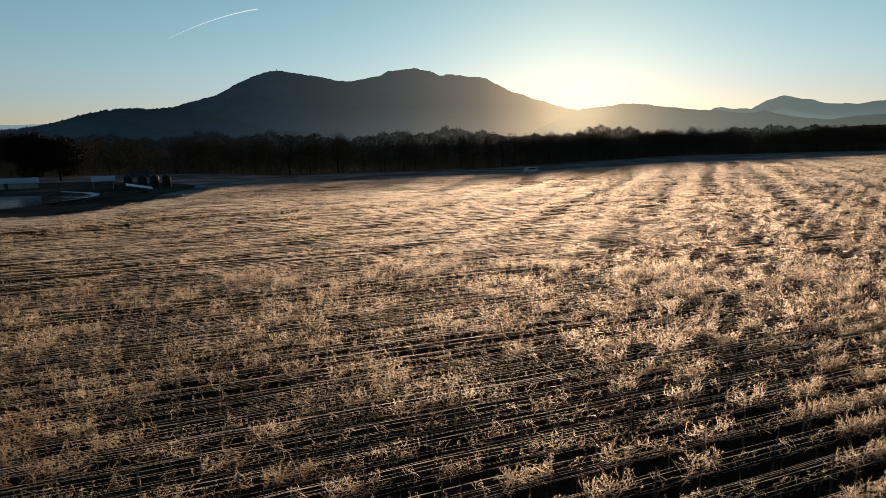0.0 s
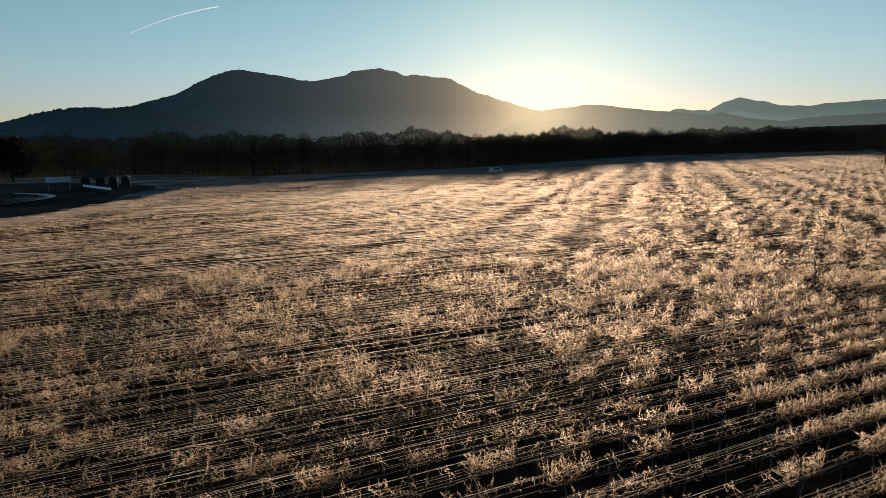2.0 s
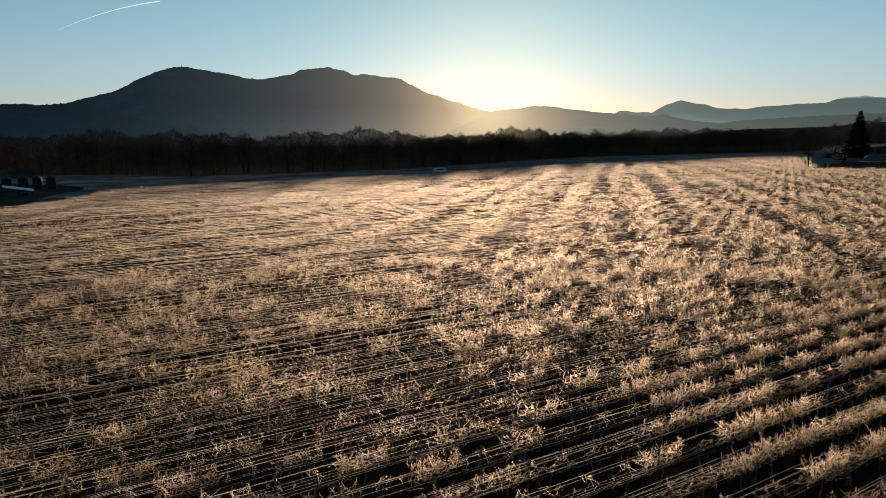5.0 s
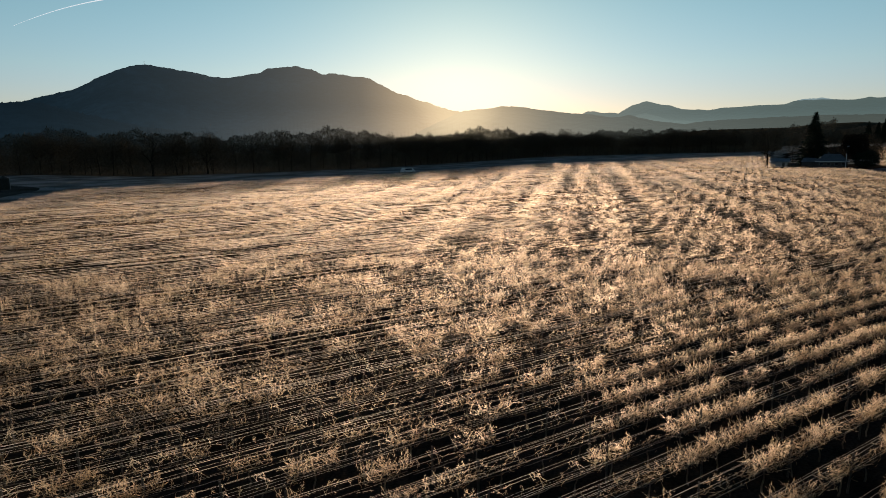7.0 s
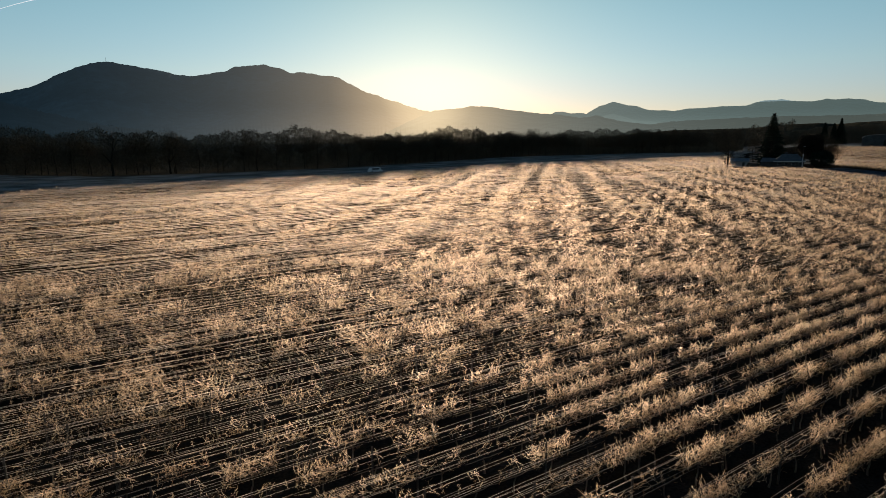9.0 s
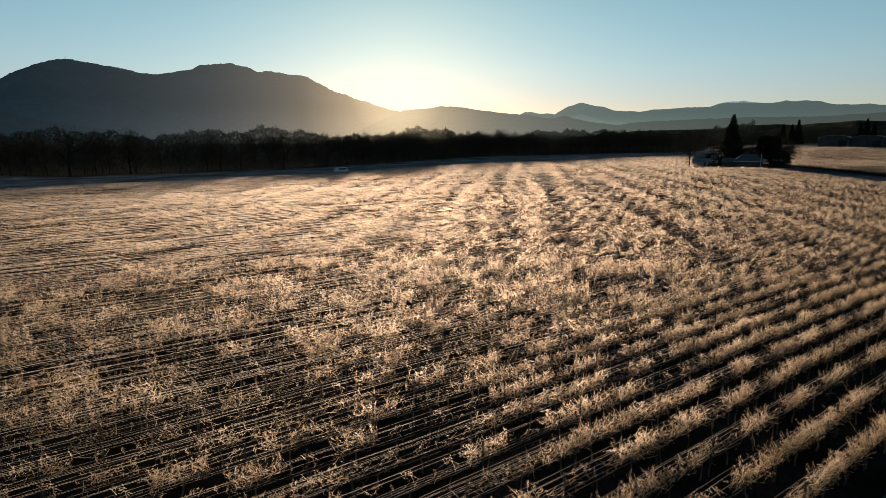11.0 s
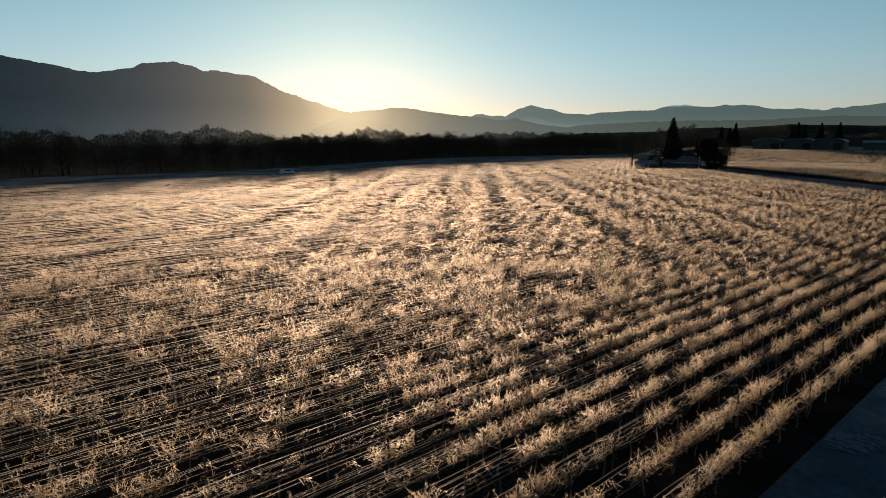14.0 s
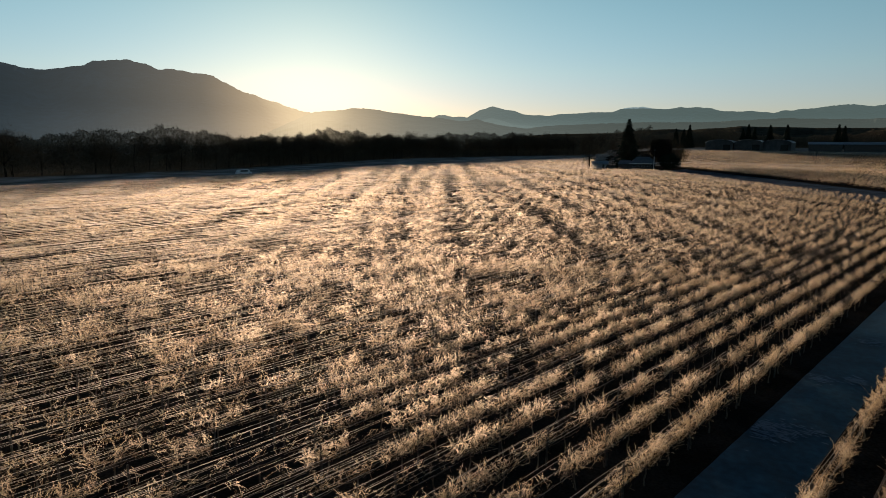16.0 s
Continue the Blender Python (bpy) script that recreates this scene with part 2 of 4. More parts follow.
def rod(a, b, r0, r1=None, sides=8, bm=None):
    """A round bar from a to b."""
    bm = bm or bmesh.new()
    a, b = Vector(a), Vector(b)
    q = (b - a).to_track_quat("Z", "Y").to_matrix().to_4x4()
    bmesh.ops.create_cone(bm, cap_ends=True, segments=sides, radius1=r0, radius2=r0 if r1 is None else r1, depth=(b - a).length, matrix=Matrix.Translation((a + b) / 2) @ q)
    return bm


def poly(points, bm=None):
    bm = bm or bmesh.new()
    bm.faces.new([bm.verts.new(p) for p in points])
    return bm


def sticks(chain, radii, sides=3, split=False):
    """Many tapered sticks at once: chain (n, k, 3) points along each, radii (n, k). split: a half-open stalk, as dry canes and leaf stalks are. Gives verts and quads."""
    n, k, _ = chain.shape
    d = chain[:, -1] - chain[:, 0]
    d /= np.linalg.norm(d, axis=1, keepdims=True) + 1e-9
    up = np.where(np.abs(d[:, 2:3]) > 0.9, np.array([[1.0, 0, 0]]), np.array([[0, 0, 1.0]]))
    u = np.cross(d, up)
    u /= np.linalg.norm(u, axis=1, keepdims=True) + 1e-9
    v = np.cross(d, u)
    a = np.arange(sides) * 2 * math.pi / sides
    ring = np.cos(a)[None, :, None] * u[:, None] + np.sin(a)[None, :, None] * v[:, None]
    verts = chain[:, :, None, :] + ring[:, None] * radii[:, :, None, None]
    base = (np.arange(n) * k * sides)[:, None, None]
    lev = (np.arange(k - 1) * sides)[None, :, None]
    s = np.arange(sides - 1 if split else sides)[None, None, :]
    s1 = (s + 1) % sides
    quads = np.stack([base + lev + s, base + lev + s1, base + lev + sides + s1, base + lev + sides + s], -1)
    return verts.reshape(-1, 3), quads.reshape(-1, 4)


def joined(parts_):
    """Joins (verts, quads) pairs."""
    vs, fs, at = [], [], 0
    for v, f in parts_:
        vs.append(v)
        fs.append(f + at)
        at += len(v)
    return np.concatenate(vs), np.concatenate(fs)


def smooth(a, b, x):
    t = np.clip((x - a) / (b - a), 0, 1)
    return t * t * (3 - 2 * t)


def waves(x, y, seed=0):
    """Soft unevenness from -1 to 1, for numbers or arrays."""
    r = np.random.RandomState(seed)
    out = 0
    for i in range(7):
        a, f, p = r.uniform(0, 6.28), 0.6 * 1.5 ** i, r.uniform(0, 6.28)
        out = out + np.sin((x * math.cos(a) + y * math.sin(a)) * f + p) / (1 + 0.35 * i)
    return out / 3.2


# ---- ground ----
def land(x, y):
    """Height of the land: flat fields, a gentle rise towards the sheds beyond the far field, and a hollow for the pond."""
    az = np.degrees(np.arctan2(x, np.maximum(y, 0.01)))
    rise = 7.0 * smooth(345, 545, np.hypot(x, y)) * smooth(58, 66, az)
    hollow = -2.4 * smooth(1.0, 0.80, np.hypot((x + 55) / 27.5, (y - 178) / 30.0))
    return rise + hollow


def ground():
    r = np.concatenate([[0.0], np.geomspace(6, 120, 24), np.linspace(126, 260, 46), np.geomspace(270, 4950, 44)])
    a = np.radians(np.arange(0, 360, 1.5))
    rr, aa = np.meshgrid(r, a, indexing="ij")
    x, y = rr * np.sin(aa), rr * np.cos(aa)
    verts = np.stack([x, y, land(x, y)], -1).reshape(-1, 3)
    i, j = np.meshgrid(np.arange(len(r) - 1), np.arange(len(a)), indexing="ij")
    n, j1 = len(a), (j + 1) % len(a)
    quads = np.stack([i * n + j, (i + 1) * n + j, (i + 1) * n + j1, i * n + j1], -1).reshape(-1, 4)
    me = mesh_np("ground", verts, quads, FROST_GRASS)
    me.shade_smooth()
    return tagged(new("ground", me), "frosted winter grassland reaching to the foot of the hills", "ground", kind="structure")


ground()


def ridge(name, label, mat, near, far, profile, rough, seed, knobs=0.035, pines=0.0):
    """A range of hills: its crest runs at the given bearings and steepness, falling to the plain before and behind."""
    az0, az1 = profile[0][0], profile[-1][0]
    az = np.arange(az0, az1, 0.07)
    px, pe = np.array(profile).T
    k = np.arange(-2, 3)
    e = np.mean([np.interp(az + 0.07 * s, px, pe) for s in k], axis=0)
    e = e + knobs * (waves(az * 5.5, 0 * az, seed + 20) + 0.8 * np.abs(waves(az * 17, 0 * az, seed + 21)))
    e = e + pines * np.random.RandomState(seed).rand(len(az)) ** 4
    depth = np.linspace(0, 1, 26)
    rs = near + (far - near) * depth
    crest = 0.72
    rows = []
    for d, r in zip(depth, rs):
        up = np.sin(np.clip(d / crest, 0, 1) * math.pi / 2) ** 1.1 if d <= crest else math.cos((d - crest) / (1 - crest) * math.pi / 2)
        x, y = r * np.sin(np.radians(az)), r * np.cos(np.radians(az))
        rc = near + (far - near) * crest
        top = rc * np.tan(np.radians(e)) + 13
        gully = rough * waves(x / 90, y / 90, seed) * up * (1 - 0.8 * (abs(d - crest) < 0.05))
        z = top * up + gully * (1 if d < crest - 0.05 else 0.1)
        z = np.minimum(z, (13 + r * np.tan(np.radians(e))) * 1.0)
        rows.append(np.stack([x, y, z + rough * 0.03 * waves(az * 9, d * 3, seed + 3)], -1))
    verts = np.stack(rows)
    n = len(az)
    verts = verts.reshape(-1, 3)
    i, j = np.meshgrid(np.arange(len(rs) - 1), np.arange(n - 1), indexing="ij")
    quads = np.stack([i * n + j, (i + 1) * n + j, (i + 1) * n + j + 1, i * n + j + 1], -1).reshape(-1, 4)
    me = mesh_np(name, verts, quads, mat)
    me.shade_smooth()
    return tagged(new(name, me), label, "mountain", kind="structure")


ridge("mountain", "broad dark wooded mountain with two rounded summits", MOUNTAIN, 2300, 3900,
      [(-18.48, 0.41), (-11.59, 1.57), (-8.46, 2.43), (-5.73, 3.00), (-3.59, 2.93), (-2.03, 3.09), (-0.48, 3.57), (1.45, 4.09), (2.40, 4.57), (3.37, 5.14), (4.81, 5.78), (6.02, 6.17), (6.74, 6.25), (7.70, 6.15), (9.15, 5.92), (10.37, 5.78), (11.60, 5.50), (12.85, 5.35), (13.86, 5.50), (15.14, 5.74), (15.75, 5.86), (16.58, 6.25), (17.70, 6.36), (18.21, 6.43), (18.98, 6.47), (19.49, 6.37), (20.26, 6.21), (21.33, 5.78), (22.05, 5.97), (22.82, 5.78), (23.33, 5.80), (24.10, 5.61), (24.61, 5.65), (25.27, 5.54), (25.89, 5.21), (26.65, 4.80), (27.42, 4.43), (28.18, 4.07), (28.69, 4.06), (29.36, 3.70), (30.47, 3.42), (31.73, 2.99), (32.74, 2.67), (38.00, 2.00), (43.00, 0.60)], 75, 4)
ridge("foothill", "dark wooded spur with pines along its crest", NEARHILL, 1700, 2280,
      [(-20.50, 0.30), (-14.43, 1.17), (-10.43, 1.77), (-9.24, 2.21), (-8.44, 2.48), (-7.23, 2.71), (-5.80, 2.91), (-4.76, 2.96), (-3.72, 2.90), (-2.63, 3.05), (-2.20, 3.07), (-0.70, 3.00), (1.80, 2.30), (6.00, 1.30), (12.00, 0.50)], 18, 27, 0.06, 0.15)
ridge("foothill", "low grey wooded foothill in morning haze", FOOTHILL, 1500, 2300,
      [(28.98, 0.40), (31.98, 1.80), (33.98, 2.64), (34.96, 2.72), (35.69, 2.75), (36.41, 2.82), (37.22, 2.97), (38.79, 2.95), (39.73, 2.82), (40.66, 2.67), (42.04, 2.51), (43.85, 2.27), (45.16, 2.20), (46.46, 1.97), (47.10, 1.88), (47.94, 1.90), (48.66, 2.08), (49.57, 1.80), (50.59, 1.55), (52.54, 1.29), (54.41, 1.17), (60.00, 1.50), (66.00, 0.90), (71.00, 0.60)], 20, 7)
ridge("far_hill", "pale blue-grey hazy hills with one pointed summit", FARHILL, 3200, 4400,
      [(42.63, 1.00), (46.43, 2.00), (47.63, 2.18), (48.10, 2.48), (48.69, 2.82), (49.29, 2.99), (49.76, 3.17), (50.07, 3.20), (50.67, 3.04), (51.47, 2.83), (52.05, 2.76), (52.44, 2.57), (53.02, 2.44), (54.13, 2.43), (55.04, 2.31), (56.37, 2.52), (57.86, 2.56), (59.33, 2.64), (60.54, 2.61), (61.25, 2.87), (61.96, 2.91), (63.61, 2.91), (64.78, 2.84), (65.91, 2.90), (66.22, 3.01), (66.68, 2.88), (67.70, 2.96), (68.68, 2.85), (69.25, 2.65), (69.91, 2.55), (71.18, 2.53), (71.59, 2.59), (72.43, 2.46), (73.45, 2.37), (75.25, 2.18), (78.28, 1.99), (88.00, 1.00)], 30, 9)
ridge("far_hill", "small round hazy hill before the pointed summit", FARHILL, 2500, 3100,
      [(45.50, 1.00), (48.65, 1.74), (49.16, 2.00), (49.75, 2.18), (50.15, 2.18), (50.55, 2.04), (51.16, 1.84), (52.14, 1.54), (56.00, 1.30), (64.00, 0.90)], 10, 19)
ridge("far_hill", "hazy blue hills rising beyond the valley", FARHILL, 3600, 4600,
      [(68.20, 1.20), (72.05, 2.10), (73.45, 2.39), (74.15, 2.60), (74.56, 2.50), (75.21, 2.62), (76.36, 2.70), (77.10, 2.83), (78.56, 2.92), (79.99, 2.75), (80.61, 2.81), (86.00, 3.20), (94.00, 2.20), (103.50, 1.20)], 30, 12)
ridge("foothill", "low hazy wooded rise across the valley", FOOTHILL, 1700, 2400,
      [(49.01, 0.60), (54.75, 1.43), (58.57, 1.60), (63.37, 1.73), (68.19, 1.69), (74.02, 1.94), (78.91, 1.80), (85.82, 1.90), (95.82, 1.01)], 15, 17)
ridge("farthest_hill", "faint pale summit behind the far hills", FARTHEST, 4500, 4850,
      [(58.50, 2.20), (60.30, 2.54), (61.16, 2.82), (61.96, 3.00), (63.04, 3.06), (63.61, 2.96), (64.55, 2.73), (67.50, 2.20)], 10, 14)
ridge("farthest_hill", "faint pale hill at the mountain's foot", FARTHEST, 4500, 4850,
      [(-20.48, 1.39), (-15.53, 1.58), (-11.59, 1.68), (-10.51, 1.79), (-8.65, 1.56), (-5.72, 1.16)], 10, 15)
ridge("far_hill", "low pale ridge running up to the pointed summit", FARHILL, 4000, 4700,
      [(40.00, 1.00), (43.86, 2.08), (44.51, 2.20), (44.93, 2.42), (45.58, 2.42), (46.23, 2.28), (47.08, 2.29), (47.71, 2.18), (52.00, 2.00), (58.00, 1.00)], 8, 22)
ridge("wooded_rise", "dark wooded rise behind the farm sheds", WOODS, 860, 1500,
      [(50.00, 0.20), (55.00, 0.70), (61.36, 0.81), (62.78, 1.01), (64.65, 1.10), (66.03, 1.14), (67.39, 1.04), (68.71, 1.17), (70.01, 1.21), (71.27, 1.34), (72.53, 1.28), (74.55, 1.24), (76.50, 1.16), (78.37, 1.14), (80.79, 1.11), (84.00, 1.35), (96.00, 1.20), (110.00, 0.80)], 2, 25, 0.006, 0.0)

# ---- vineyard ----
ROW0, PITCH = 3.42, 1.75


def field_end(x):
    """How far the vineyard reaches at this place along the rows."""
    return np.interp(x, [-85, -54, -32, -22, -14, -6, 5, 38, 99, 204, 277, 316, 399, 500], [106, 114, 119, 119, 137, 147, 177, 186, 191, 228, 223, 234, 242, 218])


def in_yard(x, y):
    """The house's yard, which has no vines."""
    az = np.degrees(np.arctan2(x - 7.7, y + 6.0))
    u = across(x, y)
    return ((az > 59.2) & (az < 66.5) & (np.hypot(x - 7.7, y + 6.0) > 280)) | ((u > 101.0) & (u < 125.0) & (y > -5) & (y < 118))


def bush(x, y):
    """Vine by vine difference, from -1 to 1: clumps a few metres long over one or two rows."""
    return np.clip(1.7 * waves(x / 0.42, y / 0.13, 21) + 0.75 * waves(x / 1.5, y / 1.2, 23), -1, 1)


def across(x, y):
    """Distance across the diagonal lines in which the vines were set out."""
    return 0.698 * x - 0.716 * y


def stripe(x, y):
    """Fuller and thinner diagonal strips, eight metres apart, in the farther field."""
    return np.cos(2 * math.pi * (across(x, y) - 0.2 + 0.8 * waves(x / 20, y / 20, 33)) / 7.0) * smooth(38, 95, np.hypot(x, y))


def thick(x, y):
    """How bushy the vines are: clumps with bare wire between them, thin in the near west, full towards the lane and in every other diagonal strip."""
    r = np.hypot(x, y)
    east = smooth(6, 30, x - 0.42 * y + 4)
    west = smooth(75, 28, r) * smooth(30, 8, x - 0.3 * y)
    bias = -0.10 + 0.52 * east * smooth(190, 90, r) - 0.42 * west + 0.12 * smooth(60, 130, r) + 0.22 * east * smooth(150, 250, r)
    gaps = waves(x / 2.6, y / 2.0, 31)
    soft = 0.52 + 0.55 * west
    d = smooth(-soft, soft, bush(x, y) + bias + 0.45 * stripe(x, y) - 0.7 * smooth(-0.3, -0.75, gaps))
    return np.clip(0.03 + 0.85 * d + 0.12 * waves(x / 0.35, y / 0.3, 57), 0.02, 1.0)


def canes(rs, x, y, n, fat, segs, lift=1.0, lying=0.5, ends=False):
    """Trimmed canes along a row around places x, y (arrays, one a cane)."""
    top = (1.08 + 0.58 * rs.rand(n) ** 0.9) * lift
    low = top - rs.uniform(0.14, 0.36, n)
    lean = rs.normal(0, 0.15, (n, 2))
    p0 = np.stack([x, y + rs.normal(0, 0.095, n), low], -1)
    p1 = np.stack([x + lean[:, 0] * 1.2, p0[:, 1] + lean[:, 1], top], -1)
    wild = rs.rand(n) < 0.04
    p1[wild] += rs.normal(0, 0.13, (wild.sum(), 3)) + np.array([0, 0, 0.06])
    flat = rs.rand(n) < lying
    p1[flat, 2] = p0[flat, 2] + rs.uniform(-0.08, 0.12, flat.sum())
    p1[flat, 0] += rs.normal(0, 0.34, flat.sum())
    r = rs.uniform(0.7, 1.3, n) * fat
    if ends:
        return p0, p1
    if segs == 2:
        mid = (p0 + p1) / 2 + rs.normal(0, 0.03, (n, 3))
        return sticks(np.stack([p0, mid, p1], 1), np.stack([r, r, r * 0.6], 1), 3, True)
    return sticks(np.stack([p0, p1], 1), np.stack([r, r * 0.7], 1), 3, True)


def twigs(rs, p0, p1, n, fat):
    """Short side shoots along canes that run from p0 to p1, turned upwards like coral."""
    k = rs.randint(0, len(p0), n)
    t = rs.uniform(0.15, 1.05, n)[:, None]
    c = p0[k] * (1 - t) + p1[k] * t + rs.normal(0, 0.02, (n, 3))
    d = p1[k] - p0[k]
    d = d / (np.linalg.norm(d, axis=1, keepdims=True) + 1e-9) * 0.55 + rs.normal(0, 0.55, (n, 3)) * np.array([1.25, 1, 1]) + np.array([0, 0, 0.2])
    d *= (rs.uniform(0.035, 0.115, n) / np.linalg.norm(d, axis=1))[:, None]
    r = rs.uniform(0.6, 1.3, n) * fat
    return sticks(np.stack([c, c + d], 1), np.stack([r, r * 0.6], 1), 3, True)


def leaves(rs, x, y, n, size, low=1.0, high=1.6):
    """Dry curled leaves and frosted tips: each a bent pair of faces."""
    c = np.stack([x, y + rs.normal(0, 0.12, n), rs.uniform(low, high, n)], -1)
    a = rs.normal(0, 1, (n, 3))
    a /= np.linalg.norm(a, axis=1, keepdims=True)
    b = np.cross(a, rs.normal(0, 1, (n, 3)))
    b /= np.linalg.norm(b, axis=1, keepdims=True)
    nn = np.cross(a, b)
    s = (rs.uniform(0.6, 1.4, n) * size)[:, None]
    ln, wd = a * s * 1.5, b * s * 0.6
    bend = nn * s * 0.45
    v = np.stack([c - ln - wd, c - ln + wd, c + wd * 1.2 + bend, c - wd * 1.2 + bend, c + ln + wd * 0.5, c + ln - wd * 0.5], 1)
    k = (np.arange(n) * 6)[:, None]
    f = np.concatenate([k + np.array([[0, 1, 2, 3]]), k + np.array([[3, 2, 4, 5]])])
    return v.reshape(-1, 3), f


def two_tone(name, sets):
    """One mesh of several (verts, quads, material) sets, smooth-shaded."""
    v, f = joined([(a, b) for a, b, _ in sets])
    me = mesh_np(name, v, f, sets[0][2])
    idx = []
    for i, (a, b, m) in enumerate(sets):
        if i:
            me.materials.append(m)
        idx.append(np.full(len(b), i))
    me.polygons.foreach_set("material_index", np.concatenate(idx).astype(np.int32))
    me.shade_smooth()
    return me


def vine_meshes():
    """Vines in twelve builds, from nearly bare to bushy: wood (trunk and arms) and canes."""
    out = []
    for i in range(12):
        rs = np.random.RandomState(100 + i)
        full = (i + 0.5) / 12
        n = int(7 + 150 * full ** 1.2)
        spur = rs.uniform(-1.0, 1.0, max(6, n // 2))
        pick = rs.randint(0, len(spur), n)
        x = spur[pick] + rs.normal(0, 0.07, n)
        tall = (0.98 + 0.11 * waves(spur * 4.0, 0 * spur, 60 + i) + rs.normal(0, 0.03, len(spur)))[pick]
        m = int(40 + 760 * full ** 1.2)
        nl = int(3 + 40 * full)
        xl = np.clip(rs.choice(x, nl) + rs.normal(0, 0.12, nl), -1, 1)
        low, top = canes(rs, x, rs.normal(0, 0.05, n), n, 0.006, 1, tall, 0.42, True)
        rad = rs.uniform(0.0035, 0.0062, n)
        v, f = joined([sticks(np.stack([low, top], 1), np.stack([rad, rad * 0.6], 1), 3, True), twigs(rs, low, top, m, 0.0052)])
        lv, lf = leaves(rs, xl, 0 * xl, nl, 0.018)
        # lower canes, with the shade under the tops put into their brown
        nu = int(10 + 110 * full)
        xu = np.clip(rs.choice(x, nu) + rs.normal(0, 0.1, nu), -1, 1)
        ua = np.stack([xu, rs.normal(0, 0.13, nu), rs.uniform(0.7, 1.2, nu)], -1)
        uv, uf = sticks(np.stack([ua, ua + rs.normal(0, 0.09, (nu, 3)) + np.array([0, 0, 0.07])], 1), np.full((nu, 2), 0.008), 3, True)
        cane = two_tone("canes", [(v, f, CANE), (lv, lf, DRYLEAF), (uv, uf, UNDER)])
        zs = np.array([0, 0.25, 0.5, 0.78])
        trunk = np.stack([rs.normal(0, 0.025, 4), rs.normal(0, 0.025, 4), zs], -1)[None]
        arms = []
        for s in (-1, 1):
            xs = np.array([0, 0.3, 0.62, 0.92]) * s
            arms.append(np.stack([xs + trunk[0, 3, 0], rs.normal(0, 0.02, 4), 0.78 + rs.normal(0.02, 0.025, 4)], -1))
        v, f = joined([sticks(trunk, np.array([[0.045, 0.035, 0.033, 0.03]]), 6), sticks(np.stack(arms), np.array([[0.026, 0.02, 0.017, 0.01]] * 2), 5)])
        out.append((mesh_np("trunk", v, f, WOOD), cane))
    return out


VINES = vine_meshes()
WIRES = ((0.0, 0.80), (-0.15, 1.12), (0.10, 1.22), (0.19, 1.33), (-0.16, 1.42), (0.05, 1.50), (0.18, 1.57), (-0.04, 1.64), (-0.22, 1.02), (0.24, 0.93))


def wire_mesh(places, dy, z, seed, r):
    """One trellis wire of a row, sagging a little, with gaps where lanes cross the row."""
    rs = np.random.RandomState(seed)
    bits = []
    for run in np.split(places, np.where(np.diff(places) > 2.1)[0] + 1):
        if len(run) < 3:
            continue
        x0, x1 = run[0] - 1, run[-1] + 1
        xs = np.arange(x0, x1, 2.8)
        n = len(xs)
        knots = np.arange(x0, x1 + 12, 11.2)
        drift = np.interp(xs, knots, rs.normal(0, 0.035, len(knots)))
        sag = -0.03 * (np.arange(n) % 2) * rs.uniform(0.2, 1.6, n)
        c = np.stack([xs, dy + rs.normal(0, 0.015, n) + drift * 0.6, z + sag + drift], -1)[None]
        bits.append(sticks(c, np.full((1, n), r), 3, True))
    v, f = joined(bits)
    me = mesh_np("wire", v, f, WIRE)
    me.shade_smooth()
    return me


POST_MESH = bpy.data.meshes.new("post")
_bm = rod((0, 0, -0.05), (0, 0, 1.62), 0.045, 0.04, 7)
_bm.to_mesh(POST_MESH)
POST_MESH.materials.append(POST)
NEAR = 62.0


def row_span(y):
    """The stretch of a row that lies in the field and can be seen from the flight line."""
    xs = np.arange(-90.0, 480.0, 2.0)
    ok = (y < field_end(xs)) & ~in_yard(xs, np.full(len(xs), y)) & (xs > -0.40 * max(y, 0) - 7)
    ok &= (np.hypot(xs - 7.6, y + 5.9) < 490)
    if y < 1:
        ok &= (xs > 18) & (xs < 330)
    return xs[ok]


def rest_of_row(y, xs, seed):
    """The stretch of a row past the nearest vines, lighter with distance; joined."""
    rs = np.random.RandomState(seed)
    d = np.hypot(xs - 5, y + 3)
    bits, leafy, shaded = [], [], []
    for lo, hi, per, fat, segs in ((NEAR, 95, 46, 0.0095, 1), (95, 150, 26, 0.0135, 1), (150, 230, 13, 0.020, 1), (230, 700, 7, 0.028, 1)):
        sel = xs[(d >= lo) & (d < hi)]
        if not len(sel):
            continue
        t = thick(sel, np.full(len(sel), y))
        count = np.maximum(1, np.round(per * (0.02 + 0.25 * t + 1.15 * t * t)).astype(int))
        x = np.repeat(sel, count) + np.round(rs.uniform(-1, 1, count.sum()) * 4) / 4 + rs.normal(0, 0.10, count.sum())
        lift = 1 + 0.16 * bush(x, np.full(len(x), y)) + 0.08 * stripe(x, np.full(len(x), y))
        v, f = canes(rs, x, np.full(len(x), y), len(x), fat, segs, lift)
        v[:, 2] += land(v[:, 0], v[:, 1])
        x = x + rs.normal(0, 0.1, len(x))
        lv, lf = leaves(rs, x, np.full(len(x), y), len(x), fat * 2.1)
        lv[:, 2] *= np.repeat(lift, 6)
        lv[:, 2] += land(lv[:, 0], lv[:, 1])
        bits.append((v, f))
        leafy.append((lv, lf))
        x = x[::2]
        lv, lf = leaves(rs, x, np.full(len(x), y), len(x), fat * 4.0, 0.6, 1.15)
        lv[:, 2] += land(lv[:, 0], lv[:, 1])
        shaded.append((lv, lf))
    return bits, leafy, shaded


